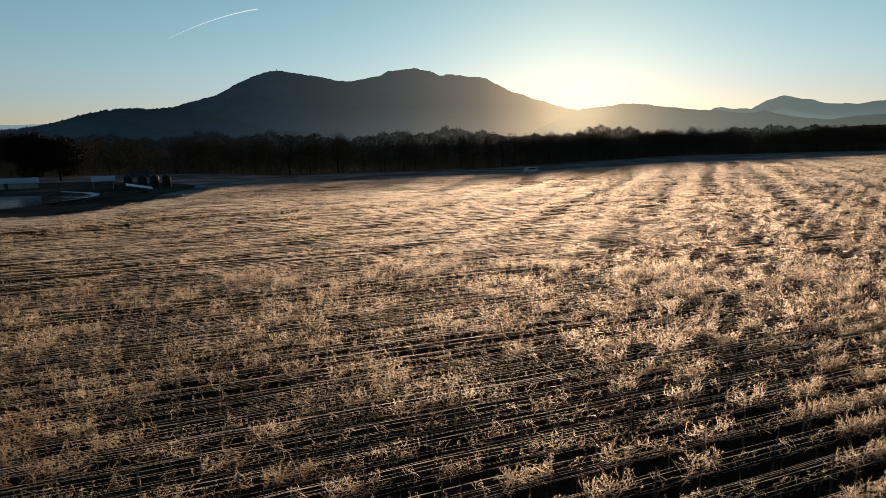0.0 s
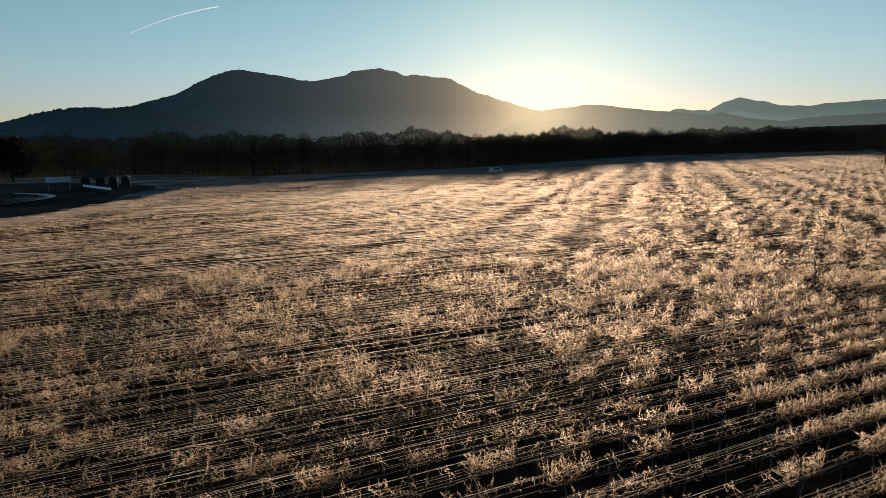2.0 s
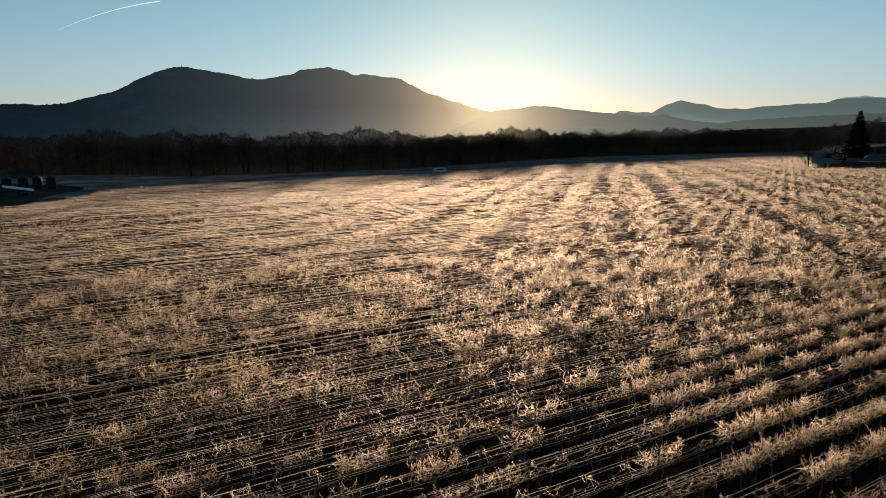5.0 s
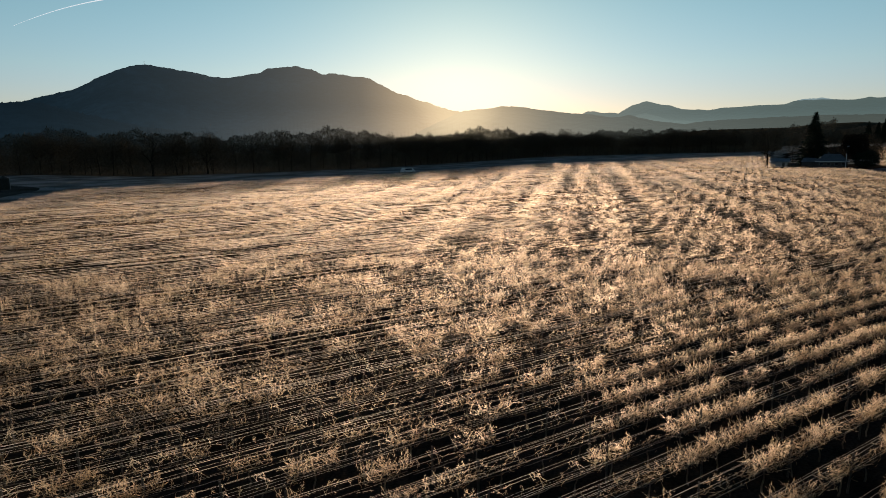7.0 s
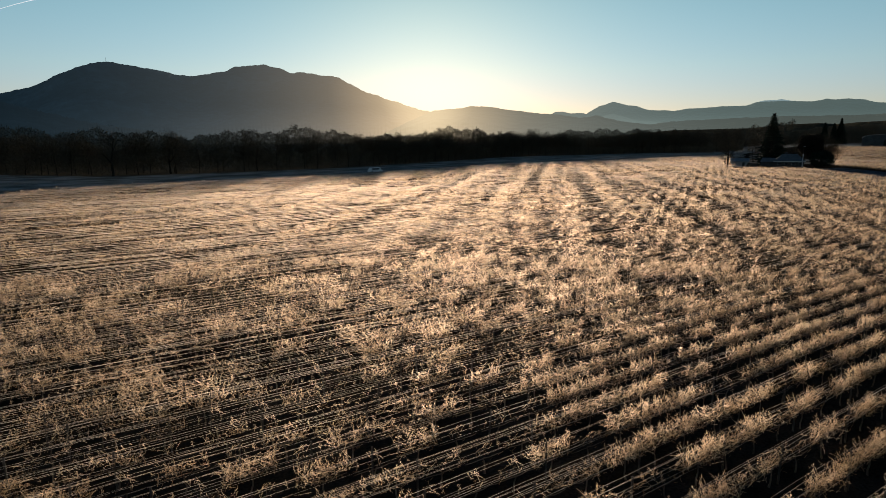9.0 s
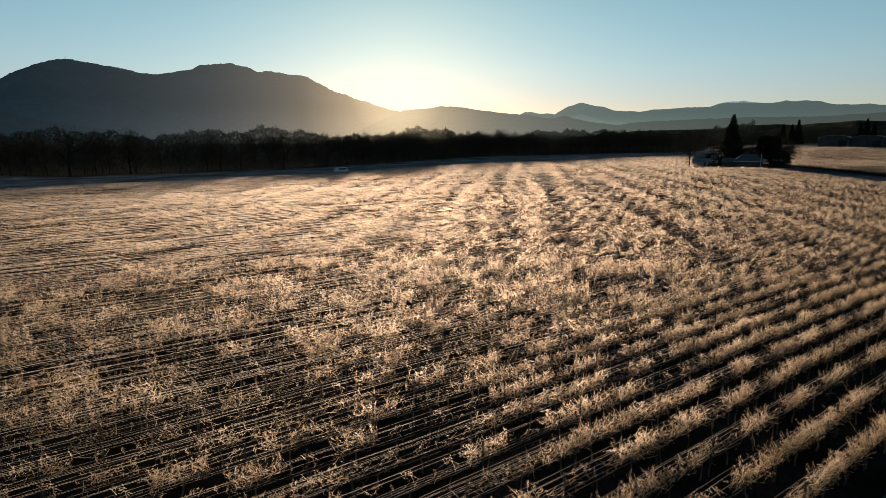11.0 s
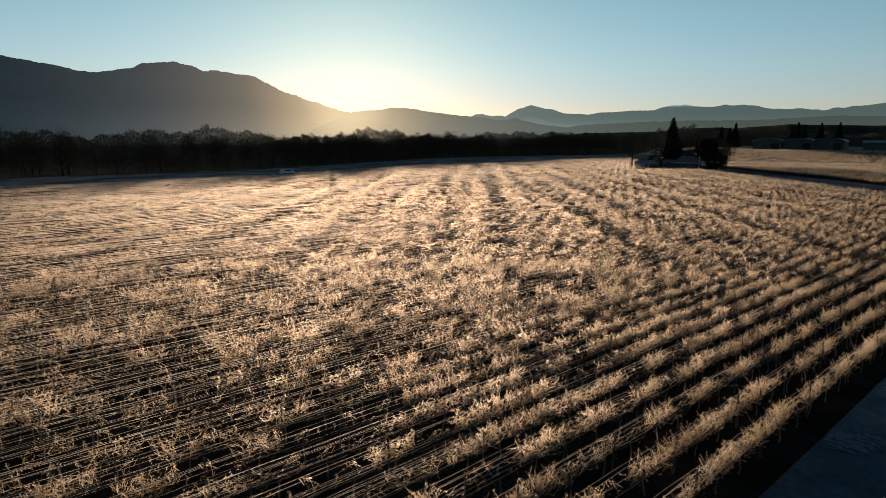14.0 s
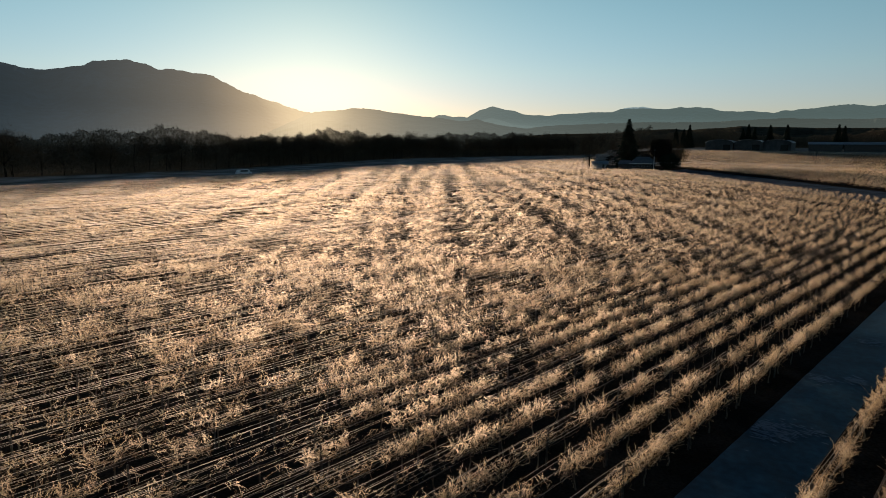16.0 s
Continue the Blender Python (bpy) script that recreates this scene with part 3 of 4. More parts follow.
def vine_rows():
    far_bits, far_leaves, far_shaded, far_wires = [], [], [], []
    ks = [-4, -3] + list(range(0, 143))
    rs_w = np.random.RandomState(64)
    for k in ks:
        y = ROW0 + PITCH * k if k >= 0 else -1.67 + PITCH * (k + 3)
        xs = row_span(y)
        if not len(xs):
            continue
        bits, leafy, shaded = rest_of_row(y, xs, 500 + k)
        d = np.hypot(xs - 5, y + 3)
        close = xs[d < NEAR]
        if not len(close):
            far_bits += bits
            far_leaves += leafy
            far_shaded += shaded
            for dy, z in ((-0.2, 1.05), (-0.15, 1.25), (0.16, 1.38), (-0.1, 1.5), (0.1, 1.62)):
                a = xs[:-6:6]
                a = a[np.isin(a + 12, xs)]
                a = a[rs_w.rand(len(a)) < 0.62 + 0.4 * waves(a / 9, y / 9 + 0 * a, 35)]
                b = y + dy + rs_w.normal(0, 0.05, len(a))
                c = np.stack([np.stack([a, b, z + land(a, b) + rs_w.normal(0, 0.04, len(a))], -1), np.stack([a + 12, b + rs_w.normal(0, 0.03, len(a)), z + land(a + 12, b) + rs_w.normal(0, 0.04, len(a))], -1)], 1)
                far_wires.append(sticks(c, (0.0065 + 0.00005 * y) * rs_w.uniform(0.5, 1.9, (len(a), 1)) * np.ones((1, 2)), 3, True))
            continue
        row = tagged(new("vine_row"), "row of dormant frosted grapevines with tan canes on trellis wires", "vine row", "vineyard rows")
        row.location = (0, y, 0)
        rs = np.random.RandomState(40 + k)
        for n, (dy, z) in enumerate(WIRES):
            if n and rs.rand() < 0.32:
                continue
            part("wire", wire_mesh(xs[xs < 300], dy, z, 1000 + 10 * k + n, rs.uniform(0.0036, 0.0062)), None, row)
        off = rs.uniform(0, 5.6)
        for px in np.arange(close[0] + off, close[-1], 5.6):
            p = part("post", POST_MESH, None, row)
            p.location = (px, rs.normal(0, 0.02), 0)
            p.rotation_euler = (rs.normal(0, 0.02), rs.normal(0, 0.02), 0)
        for x in close:
            t = float(thick(np.array([x]), np.array([y]))[0])
            i = int(np.clip(t * 12 + rs.normal(0, 0.8), 0, 11))
            wood, cane = VINES[i]
            v = part("vine", wood, None, row)
            turn = math.pi if rs.rand() < 0.5 else 0.0
            v.location, v.rotation_euler = (x + rs.normal(0, 0.06), rs.normal(0, 0.03), 0), (0, 0, turn)
            v.scale = (1, 1, rs.uniform(0.95, 1.03) + 0.13 * float(bush(np.array([x]), np.array([y]))[0]))
            tagged(part("foliage", cane, None, v), kind="stuff")
        if bits:
            v, f = joined(bits)
            lv, lf = joined(leafy)
            uv, uf = joined(shaded)
            for w in (v, lv, uv):
                w[:, 1] -= y
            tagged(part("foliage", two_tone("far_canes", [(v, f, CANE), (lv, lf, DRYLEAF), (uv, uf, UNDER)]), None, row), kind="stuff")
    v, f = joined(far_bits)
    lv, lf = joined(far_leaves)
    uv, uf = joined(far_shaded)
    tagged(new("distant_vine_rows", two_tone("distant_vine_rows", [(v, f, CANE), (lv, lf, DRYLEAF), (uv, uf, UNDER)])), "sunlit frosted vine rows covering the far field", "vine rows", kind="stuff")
    v, f = joined(far_wires)
    tagged(new("distant_trellis_wires", mesh_np("distant_trellis_wires", v, f, WIRE)), "frosted trellis wires along the far rows", "wires", kind="stuff")


vine_rows()


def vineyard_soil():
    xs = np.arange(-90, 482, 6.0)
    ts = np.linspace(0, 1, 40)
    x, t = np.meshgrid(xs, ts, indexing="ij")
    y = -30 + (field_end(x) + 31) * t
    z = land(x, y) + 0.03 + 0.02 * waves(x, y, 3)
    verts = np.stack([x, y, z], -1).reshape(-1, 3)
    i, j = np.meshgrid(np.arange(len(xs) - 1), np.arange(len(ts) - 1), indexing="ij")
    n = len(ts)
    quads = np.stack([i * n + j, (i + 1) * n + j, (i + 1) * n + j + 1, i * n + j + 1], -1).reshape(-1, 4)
    tagged(new("vineyard_soil", mesh_np("vineyard_soil", verts, quads, SOIL)), "dark bare soil between the vine rows, blackened to hold their shade", "soil", kind="structure")


vineyard_soil()


def grass_lane():
    """A wide frosted grass headland that crosses the rows on the diagonal; its shade is painted in as dark blue."""
    t = np.linspace(-10, 119, 64)
    k = np.linspace(101.6, 124.4, 9)
    y, u = np.meshgrid(t, k, indexing="ij")
    u = u + 0.4 * waves(y / 3, u / 3, 44)
    x = (u + 0.716 * y) / 0.698
    verts = np.stack([x, y, land(x, y) + 0.09 + 0.02 * waves(x, y, 45)], -1).reshape(-1, 3)
    i, j = np.meshgrid(np.arange(63), np.arange(8), indexing="ij")
    quads = np.stack([i * 9 + j, i * 9 + j + 1, (i + 1) * 9 + j + 1, (i + 1) * 9 + j], -1).reshape(-1, 4)
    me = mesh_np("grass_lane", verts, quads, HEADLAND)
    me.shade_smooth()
    tagged(new("grass_lane", me), "wide frosted grass lane crossing the vineyard, its shade painted dark blue", "lane", kind="structure")


grass_lane()


def lane():
    """A strip of dark sheeting down the wide alley, slightly rippled, with patches of frost."""
    xs = np.arange(14, 330, 0.5)
    ts = np.linspace(-1, 1, 13)
    x, t = np.meshgrid(xs, ts, indexing="ij")
    edge = 0.03 * waves(x * 1.3, t * 0, 5)
    y = 0.72 + 1.55 * t + edge
    z = 0.075 + 0.018 * waves(x * 0.9, y * 1.5, 8) + 0.02 * (1 - t * t)
    verts = np.stack([x, y, z], -1).reshape(-1, 3)
    n = len(ts)
    i, j = np.meshgrid(np.arange(len(xs) - 1), np.arange(n - 1), indexing="ij")
    quads = np.stack([i * n + j, (i + 1) * n + j, (i + 1) * n + j + 1, i * n + j + 1], -1).reshape(-1, 4)
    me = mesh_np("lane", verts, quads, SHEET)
    me.shade_smooth()
    tagged(new("lane", me), "lane of dark blue-black sheeting with frost patches between vine rows", "lane", kind="structure")


lane()


# ---- trees ----
def tufts(rs, c, out, length, width):
    """Sprays of fine twigs or leaves: one small tapered blade each, at places c, pointing along out."""
    n = len(c)
    d = out / (np.linalg.norm(out, axis=1, keepdims=True) + 1e-9)
    w = np.cross(d, rs.normal(0, 1, (n, 3)))
    w /= np.linalg.norm(w, axis=1, keepdims=True) + 1e-9
    d = d * (length * rs.uniform(0.6, 1.4, n))[:, None]
    w = w * (width * rs.uniform(0.5, 1.5, n))[:, None]
    v = np.stack([c, c + d * 0.55 + w, c + d, c + d * 0.55 - w], 1)
    return v.reshape(-1, 3), (np.arange(n) * 4)[:, None] + np.arange(4)[None]


def bare_tree(seed, height, spread, density, leaf=False, fill=0):
    """Trunk with limbs, and a crown of fine twigs: two meshes."""
    rs = np.random.RandomState(seed)
    wood, tw = [], []
    fork = height * rs.uniform(0.16, 0.28)
    tr = np.array([[0, 0, -0.3], [rs.normal(0, .2), rs.normal(0, .2), fork], [rs.normal(0, .6), rs.normal(0, .6), height * 0.6], [rs.normal(0, 1), rs.normal(0, 1), height * 0.82]])
    wood.append(sticks(tr[None], np.array([[0.030, 0.022, 0.011, 0.003]]) * height * (0.75 if leaf or density > 9 else 0.4), 7))
    for _ in range(9):
        h = rs.uniform(0.2, 0.62)
        a = rs.uniform(0, 6.283)
        base = np.array([np.interp(h * height, tr[:, 2], tr[:, 0]), np.interp(h * height, tr[:, 2], tr[:, 1]), h * height])
        reach = spread * rs.uniform(0.5, 0.85) * (1.15 - 0.6 * h)
        rise = height * rs.uniform(0.15, 0.33) * (1.2 - h)
        tip = base + np.array([math.cos(a) * reach, math.sin(a) * reach, rise])
        mid = (base + tip) / 2 + np.array([0, 0, rise * 0.12]) + rs.normal(0, 0.3, 3)
        wood.append(sticks(np.stack([base, mid, tip])[None], np.array([[0.008, 0.005, 0.0008]]) * height * (1 if leaf or density > 9 else 0.55), 5))
        for _ in range(5):
            t = rs.uniform(0.3, 1.0)
            b = base * (1 - t) + tip * t
            e = b + rs.normal(0, 1, 3) * np.array([1, 1, 0.7]) * spread * 0.13 + np.array([0, 0, height * 0.03])
            wood.append(sticks(np.stack([b, e])[None], np.array([[0.0018, 0.0004]]) * height, 3))
            m = density
            tt = rs.uniform(0.1, 1.1, m)[:, None]
            p0 = b[None] * (1 - tt) + e[None] * tt
            d = rs.normal(0, 1, (m, 3)) + np.array([0, 0, 0.5])
            p1 = p0 + d * rs.uniform(0.3, 0.8, m)[:, None] * spread * 0.075
            tw.append(sticks(np.stack([p0, p1], 1), np.stack([np.full(m, 0.04), np.full(m, 0.02)], 1) * (1.8 if leaf else 1.0), 3, True))
    if fill:
        lobes = 16
        lc = rs.normal(0, 1, (lobes, 3))
        lc *= (rs.uniform(0.35, 0.78, lobes) / np.linalg.norm(lc, axis=1))[:, None]
        lr = rs.uniform(0.26, 0.44, lobes)
        pick = rs.choice(lobes, fill, p=lr ** 2 / (lr ** 2).sum())
        d = rs.normal(0, 1, (fill, 3))
        d /= np.linalg.norm(d, axis=1, keepdims=True)
        c = lc[pick] + d * (lr[pick] * rs.uniform(0.1, 1.0, fill) ** 0.45)[:, None]
        c = c * np.array([spread * 0.95, spread * 0.95, height * 0.45]) + np.array([0, 0, height * 0.53])
        out = d * np.array([0.6, 0.6, 0.8]) + rs.normal(0, 0.5, (fill, 3))
        tw.append(tufts(rs, c, out, 0.7 if leaf else 0.9, 0.13 if leaf else 0.028))
    v, f = joined(wood)
    w = mesh_np("trunk", v, f, BARK)
    v, f = joined(tw)
    return w, mesh_np("crown", v, f, LEAF if leaf else TWIG)


def plant_tree(meshes, m, label, group="", name="tree"):
    ob = tagged(new(name), label, "tree", group)
    ob.matrix_world = m
    part("trunk", meshes[0], None, ob)
    part("crown", meshes[1], None, ob)
    return ob


TREES = [bare_tree(300 + i, 17.0, 6.2, 3, False, n) for i, n in enumerate((4200, 6400, 4600, 3900, 6000, 4700, 4400))]
TREE_LINE = ((-134, 321), (-79, 314), (-7, 303), (30, 258), (77, 256), (136, 266), (209, 301), (312, 351), (375, 350), (465, 353), (512, 336), (545, 303))


def tree_belt():
    rs = np.random.RandomState(77)
    pts = np.array(TREE_LINE, float)
    seg = np.hypot(*np.diff(pts, axis=0).T)
    s = np.concatenate([[0], np.cumsum(seg)])
    for depth, step in ((4, 8.0), (13, 9.5), (24, 15.0)):
        for d in np.arange(rs.uniform(0, 5), s[-1], step):
            d += rs.normal(0, 1.5)
            dense = float(waves(d / 6.5, 0 * d, 52))
            if dense < 0.0 and depth > 10 and rs.rand() < 0.75:
                continue
            x, y = np.interp(d, s, pts[:, 0]), np.interp(d, s, pts[:, 1])
            away = np.array([x, y]) / math.hypot(x, y)
            dep = depth + rs.normal(0, 2)
            x, y = x + away[0] * dep, y + away[1] * dep
            far = math.hypot(x, y)
            k = (rs.uniform(0.86, 1.02) + 0.10 * float(waves(d / 9, 0 * d, 41))) * (13 + far * math.tan(radians(1.0))) / 17.5
            m = pose(x, y, float(land(np.array([x]), np.array([y]))[0]), 0, 0, rs.uniform(0, 360)) @ Matrix.Diagonal((k * 1.05, k * 1.05, k, 1))
            plant_tree(TREES[(1, 4)[rs.randint(2)] if dense > 0.1 else (0, 2, 3, 5, 6)[rs.randint(5)]], m, "bare winter tree in the belt along the field", "tree belt")


tree_belt()


def brush(name, label, line, depth, height, step, seed, mat, size, near=0.0, gain=0.0):
    """Undergrowth: a thicket of leaning stems and tufts along a line."""
    rs = np.random.RandomState(seed)
    pts = np.array(line, float)
    seg = np.hypot(*np.diff(pts, axis=0).T)
    s = np.concatenate([[0], np.cumsum(seg)])
    n = int(s[-1] / step)
    d = rs.uniform(0, s[-1], n)
    x, y = np.interp(d, s, pts[:, 0]), np.interp(d, s, pts[:, 1])
    r = np.hypot(x, y)
    dep = rs.uniform(near, depth, n)
    x, y = x * (1 + dep / r), y * (1 + dep / r)
    hmax = (height + gain * (dep - near)) * (0.75 + 0.35 * waves(d / 14, d * 0, seed))
    z = rs.uniform(0, 1, n) ** 0.8 * hmax
    p0 = np.stack([x, y, z + land(x, y)], -1)
    dirs = rs.normal(0, 1, (n, 3)) * np.array([1, 1, 0.8])
    v, f = tufts(rs, p0, dirs + np.array([0, 0, 0.5]), size * 1.2, size * 0.12)
    tagged(new(name, mesh_np(name, v, f, mat)), label, "thicket", kind="stuff")


def forest_floor():
    """Leaf litter under the belt and the woods behind it."""
    pts = np.array(TREE_LINE, float)
    k = np.linspace(0, 1, 60) * (len(pts) - 1)
    x, y = np.interp(k, np.arange(len(pts)), pts[:, 0]), np.interp(k, np.arange(len(pts)), pts[:, 1])
    rows = []
    for d in (-1, 4, 40, 120, 330):
        g = 1 + d / np.hypot(x, y)
        gx, gy = x * g, y * g
        rows.append(np.stack([gx, gy, land(gx, gy) + (0.05 if d >= 0 else 0.02)], -1))
    i, j = np.meshgrid(np.arange(4), np.arange(59), indexing="ij")
    quads = np.stack([i * 60 + j, (i + 1) * 60 + j, (i + 1) * 60 + j + 1, i * 60 + j + 1], -1).reshape(-1, 4)
    tagged(new("forest_floor", mesh_np("forest_floor", np.concatenate(rows), quads, BRUSH)), "dark leaf litter under the tree belt", "ground", kind="structure")


forest_floor()
brush("undergrowth", "dark brown thicket under the tree belt", TREE_LINE, 24, 9.5, 0.0045, 5, BRUSH, 0.75, -4)
brush("woodland", "dense dark bare woodland behind the field edge", TREE_LINE, 290, 6.5, 0.0035, 15, BRUSH, 1.1, 20, 0.05)
brush("distant_woods", "dark distant woods behind the tree belt", ((-303, 550), (-90, 585), (71, 581), (293, 576), (516, 574), (675, 492), (709, 339)), 140, 27, 0.008, 6, BRUSH, 1.9)
brush("distant_woods", "dark woods behind the farm sheds", ((640, 330), (690, 285), (720, 200), (735, 100), (722, -10)), 90, 19, 0.0035, 8, BRUSH, 1.7)


def conifer(seed, height, half):
    """A spruce: straight trunk and tiers of drooping boughs made of needle sprays."""
    rs = np.random.RandomState(seed)
    wood = [sticks(np.array([[[0, 0, -0.2], [0, 0, height * 0.5], [0, 0, height]]]), np.array([[0.02, 0.012, 0.002]]) * height, 7)]
    p0s, p1s, rr = [], [], []
    for h in np.linspace(0.07, 0.99, 44):
        reach = half * (1 - h) ** 0.85 * rs.uniform(0.82, 1.1) * (1.1 - 0.35 * ((h * 13) % 1)) + 0.15
        for a in np.arange(0, 6.28, 6.28 / 11) + rs.uniform(0, 1):
            a += rs.normal(0, 0.15)
            rch = reach * rs.uniform(0.7, 1.1)
            b = np.array([0, 0, h * height])
            tip = b + np.array([math.cos(a) * rch, math.sin(a) * rch, -0.28 * rch + rs.normal(0, 0.2)])
            m = 13
            t = rs.uniform(0.15, 1.0, m)[:, None]
            c = b * (1 - t) + tip * t
            d = rs.normal(0, 1, (m, 3)) * np.array([1, 1, 0.45]) + np.array([math.cos(a), math.sin(a), -0.2])
            p0s.append(c)
            p1s.append(c + d * (0.25 + 0.10 * rch))
            rr.append(np.full(m, 0.07 + 0.022 * rch))
    p0, p1, r = np.concatenate(p0s), np.concatenate(p1s), np.concatenate(rr)
    v, f = joined(wood)
    w = mesh_np("trunk", v, f, BARK)
    v, f = sticks(np.stack([p0, p1], 1), np.stack([r, r * 0.3], 1))
    return w, mesh_np("crown", v, f, NEEDLE)


def bush_meshes(seed, radius, height, n, mat):
    rs = np.random.RandomState(seed)
    stem = np.array([[[rs.normal(0, .2), rs.normal(0, .2), -0.2], [rs.normal(0, .5), rs.normal(0, .5), height * 0.4], [rs.normal(0, 1), rs.normal(0, 1), height * 0.8]] for _ in range(5)])
    v, f = sticks(stem, np.array([[0.12, 0.08, 0.03]] * 5), 5)
    w = mesh_np("trunk", v, f, BARK)
    d = rs.normal(0, 1, (n, 3))
    d /= np.linalg.norm(d, axis=1, keepdims=True)
    c = d * rs.uniform(0.35, 1.0, n)[:, None] ** 0.6
    c *= 1 + 0.22 * waves(d[:, 0] * 3, d[:, 1] * 3 + d[:, 2] * 2, seed)[:, None]
    c = c * np.array([radius, radius, height / 2]) + np.array([0, 0, height / 2])
    e = c + rs.normal(0, 1, (n, 3)) * 0.45
    v, f = sticks(np.stack([c, e], 1), np.stack([np.full(n, 0.14), np.full(n, 0.05)], 1))
    v[:, 2] = np.maximum(v[:, 2], 0.02)
    return w, mesh_np("crown", v, f, mat)


def bearing(az, r):
    """A place on the land at that bearing and distance from the end of the flight."""
    x, y = 7.7 + r * math.sin(radians(az)), -6.0 + r * math.cos(radians(az))
    return x, y, float(land(np.array([x]), np.array([y]))[0])


def facing(az, r, turn=0):
    """A pose there whose x runs to the viewer's right and y away from the viewer."""
    x, y, z = bearing(az, r)
    return pose(x, y, z, 0, 0, -az + turn)


# ---- the house and its yard ----
def house():
    h = tagged(new("house"), "low farmhouse with grey hipped roof among dark trees", "house")
    h.matrix_world = facing(63.30, 322)
    part("wall", box(11.6, 8.4, 2.6), SIDING, h)
    bm = bmesh.new()
    e, t, w, d = 2.55, 5.75, 6.5, 4.9
    pts = [(-w, -d, e), (w, -d, e), (w, d, e), (-w, d, e), (-w + 3.6, 0, t), (w - 3.6, 0, t)]
    vs = [bm.verts.new(p) for p in pts]
    for f in ((0, 1, 5, 4), (1, 2, 5), (2, 3, 4, 5), (3, 0, 4), (3, 2, 1, 0)):
        bm.faces.new([vs[i] for i in f])
    part("roof", bm, SHINGLE, h)
    part("fascia", box(13.1, 0.08, 0.22, 0, -4.94, 2.42), WHITE, h, "white eave board")
    for x in (-4, -1.2, 1.6, 4.2):
        wdw = part("window", box(1.5, 0.08, 1.2, x, -4.23, 0.95), PALE, h)
        part("pane", box(1.3, 0.04, 1.0, x, -4.29, 1.05), GLASS, wdw)
    part("downpipe", rod((5.1, -4.4, 0), (5.1, -4.4, 5.9), 0.16, 0.14), WHITE, h, "white pipe rising past the eave")
    part("chimney", box(0.9, 0.9, 1.7, -1.5, 1.0, 4.9, 0.04), SIDING, h)
    wing = part("wing", box(6.0, 6.0, 2.2, -8.6, 0.4), SIDING, h)
    bm = bmesh.new()
    vs = [bm.verts.new(p) for p in ((-12, -3, 2.2), (-5.7, -3, 2.2), (-5.7, 3.8, 2.2), (-12, 3.8, 2.2), (-11, 0.4, 3.95), (-5.7, 0.4, 3.95))]
    for f in ((0, 1, 5, 4), (1, 2, 5), (2, 3, 4, 5), (3, 0, 4), (3, 2, 1, 0)):
        bm.faces.new([vs[i] for i in f])
    part("wing_roof", bm, SHINGLE, wing)


def vehicle(name, label, m, length, width, height, paint, boxy):
    """A parked car, pickup or van: body, cabin with windows, and four wheels."""
    v = tagged(new(name), label, "vehicle")
    v.matrix_world = m
    body_h = height * (0.62 if not boxy else 0.5)
    part("body", box(length, width, body_h - 0.3, 0, 0, 0.3, 0.12), paint, v)
    cl = length * (0.55 if not boxy else 0.86)
    cab = bmesh.new()
    bmesh.ops.create_cube(cab, size=1.0, matrix=Matrix.Translation((-(length - cl) * 0.2, 0, (height + body_h) / 2)) @ Matrix.Diagonal((cl, width * 0.9, height - body_h, 1)))
    for p in cab.verts:
        if p.co.z > (height + body_h) / 2:
            p.co.x *= 0.82
            p.co.y *= 0.88
    bmesh.ops.bevel(cab, geom=list(cab.edges), offset=0.08, segments=2, affect="EDGES")
    c = part("cabin", cab, paint, v)
    for s in (-1, 1):
        part("side_window", box(cl * 0.62, 0.03, (height - body_h) * 0.55, -(length - cl) * 0.2, s * width * 0.437, body_h + (height - body_h) * 0.22), GLASS, c)
    for x in (-0.32, 0.32):
        for s in (-1, 1):
            wheel = part("tyre", rod((x * length, s * (width / 2 - 0.22), 0.34), (x * length, s * (width / 2 + 0.02), 0.34), 0.34, None, 16), RUBBER, v)
            part("rim", rod((x * length, s * (width / 2 + 0.0), 0.34), (x * length, s * (width / 2 + 0.035), 0.34), 0.19, None, 12), ROOF, wheel)


def gable_shed(name, label, m, width, depth, eave, top, wall, roof, over=0.4, open_front=False):
    """A plain shed with a pitched roof whose ridge runs along its width."""
    s = tagged(new(name), label, "shed")
    s.matrix_world = m
    part("wall", box(width, depth, eave), wall, s)
    for side in (-1, 1):
        bm = poly([(-width / 2 - over, side * (depth / 2 + over), eave - 0.12), (width / 2 + over, side * (depth / 2 + over), eave - 0.12), (width / 2 + over, 0, top), (-width / 2 - over, 0, top)])
        bmesh.ops.solidify(bm, geom=list(bm.faces), thickness=0.14)
        part("roof_slope", bm, roof, s)
    for side in (-1, 1):
        x = side * (width / 2 - 0.01)
        bm = poly([(x, -depth / 2, eave), (x, depth / 2, eave), (x, 0, top - 0.1)])
        bmesh.ops.solidify(bm, geom=list(bm.faces), thickness=0.08)
        part("gable", bm, wall, s)
    d = part("door", box(0.95, 0.06, 2.0, width * 0.22, -depth / 2 - 0.035, 0), SIDING, s)
    part("handle", box(0.12, 0.05, 0.05, width * 0.22 + 0.36, -depth / 2 - 0.09, 1.0), ROOF, d)
    return s


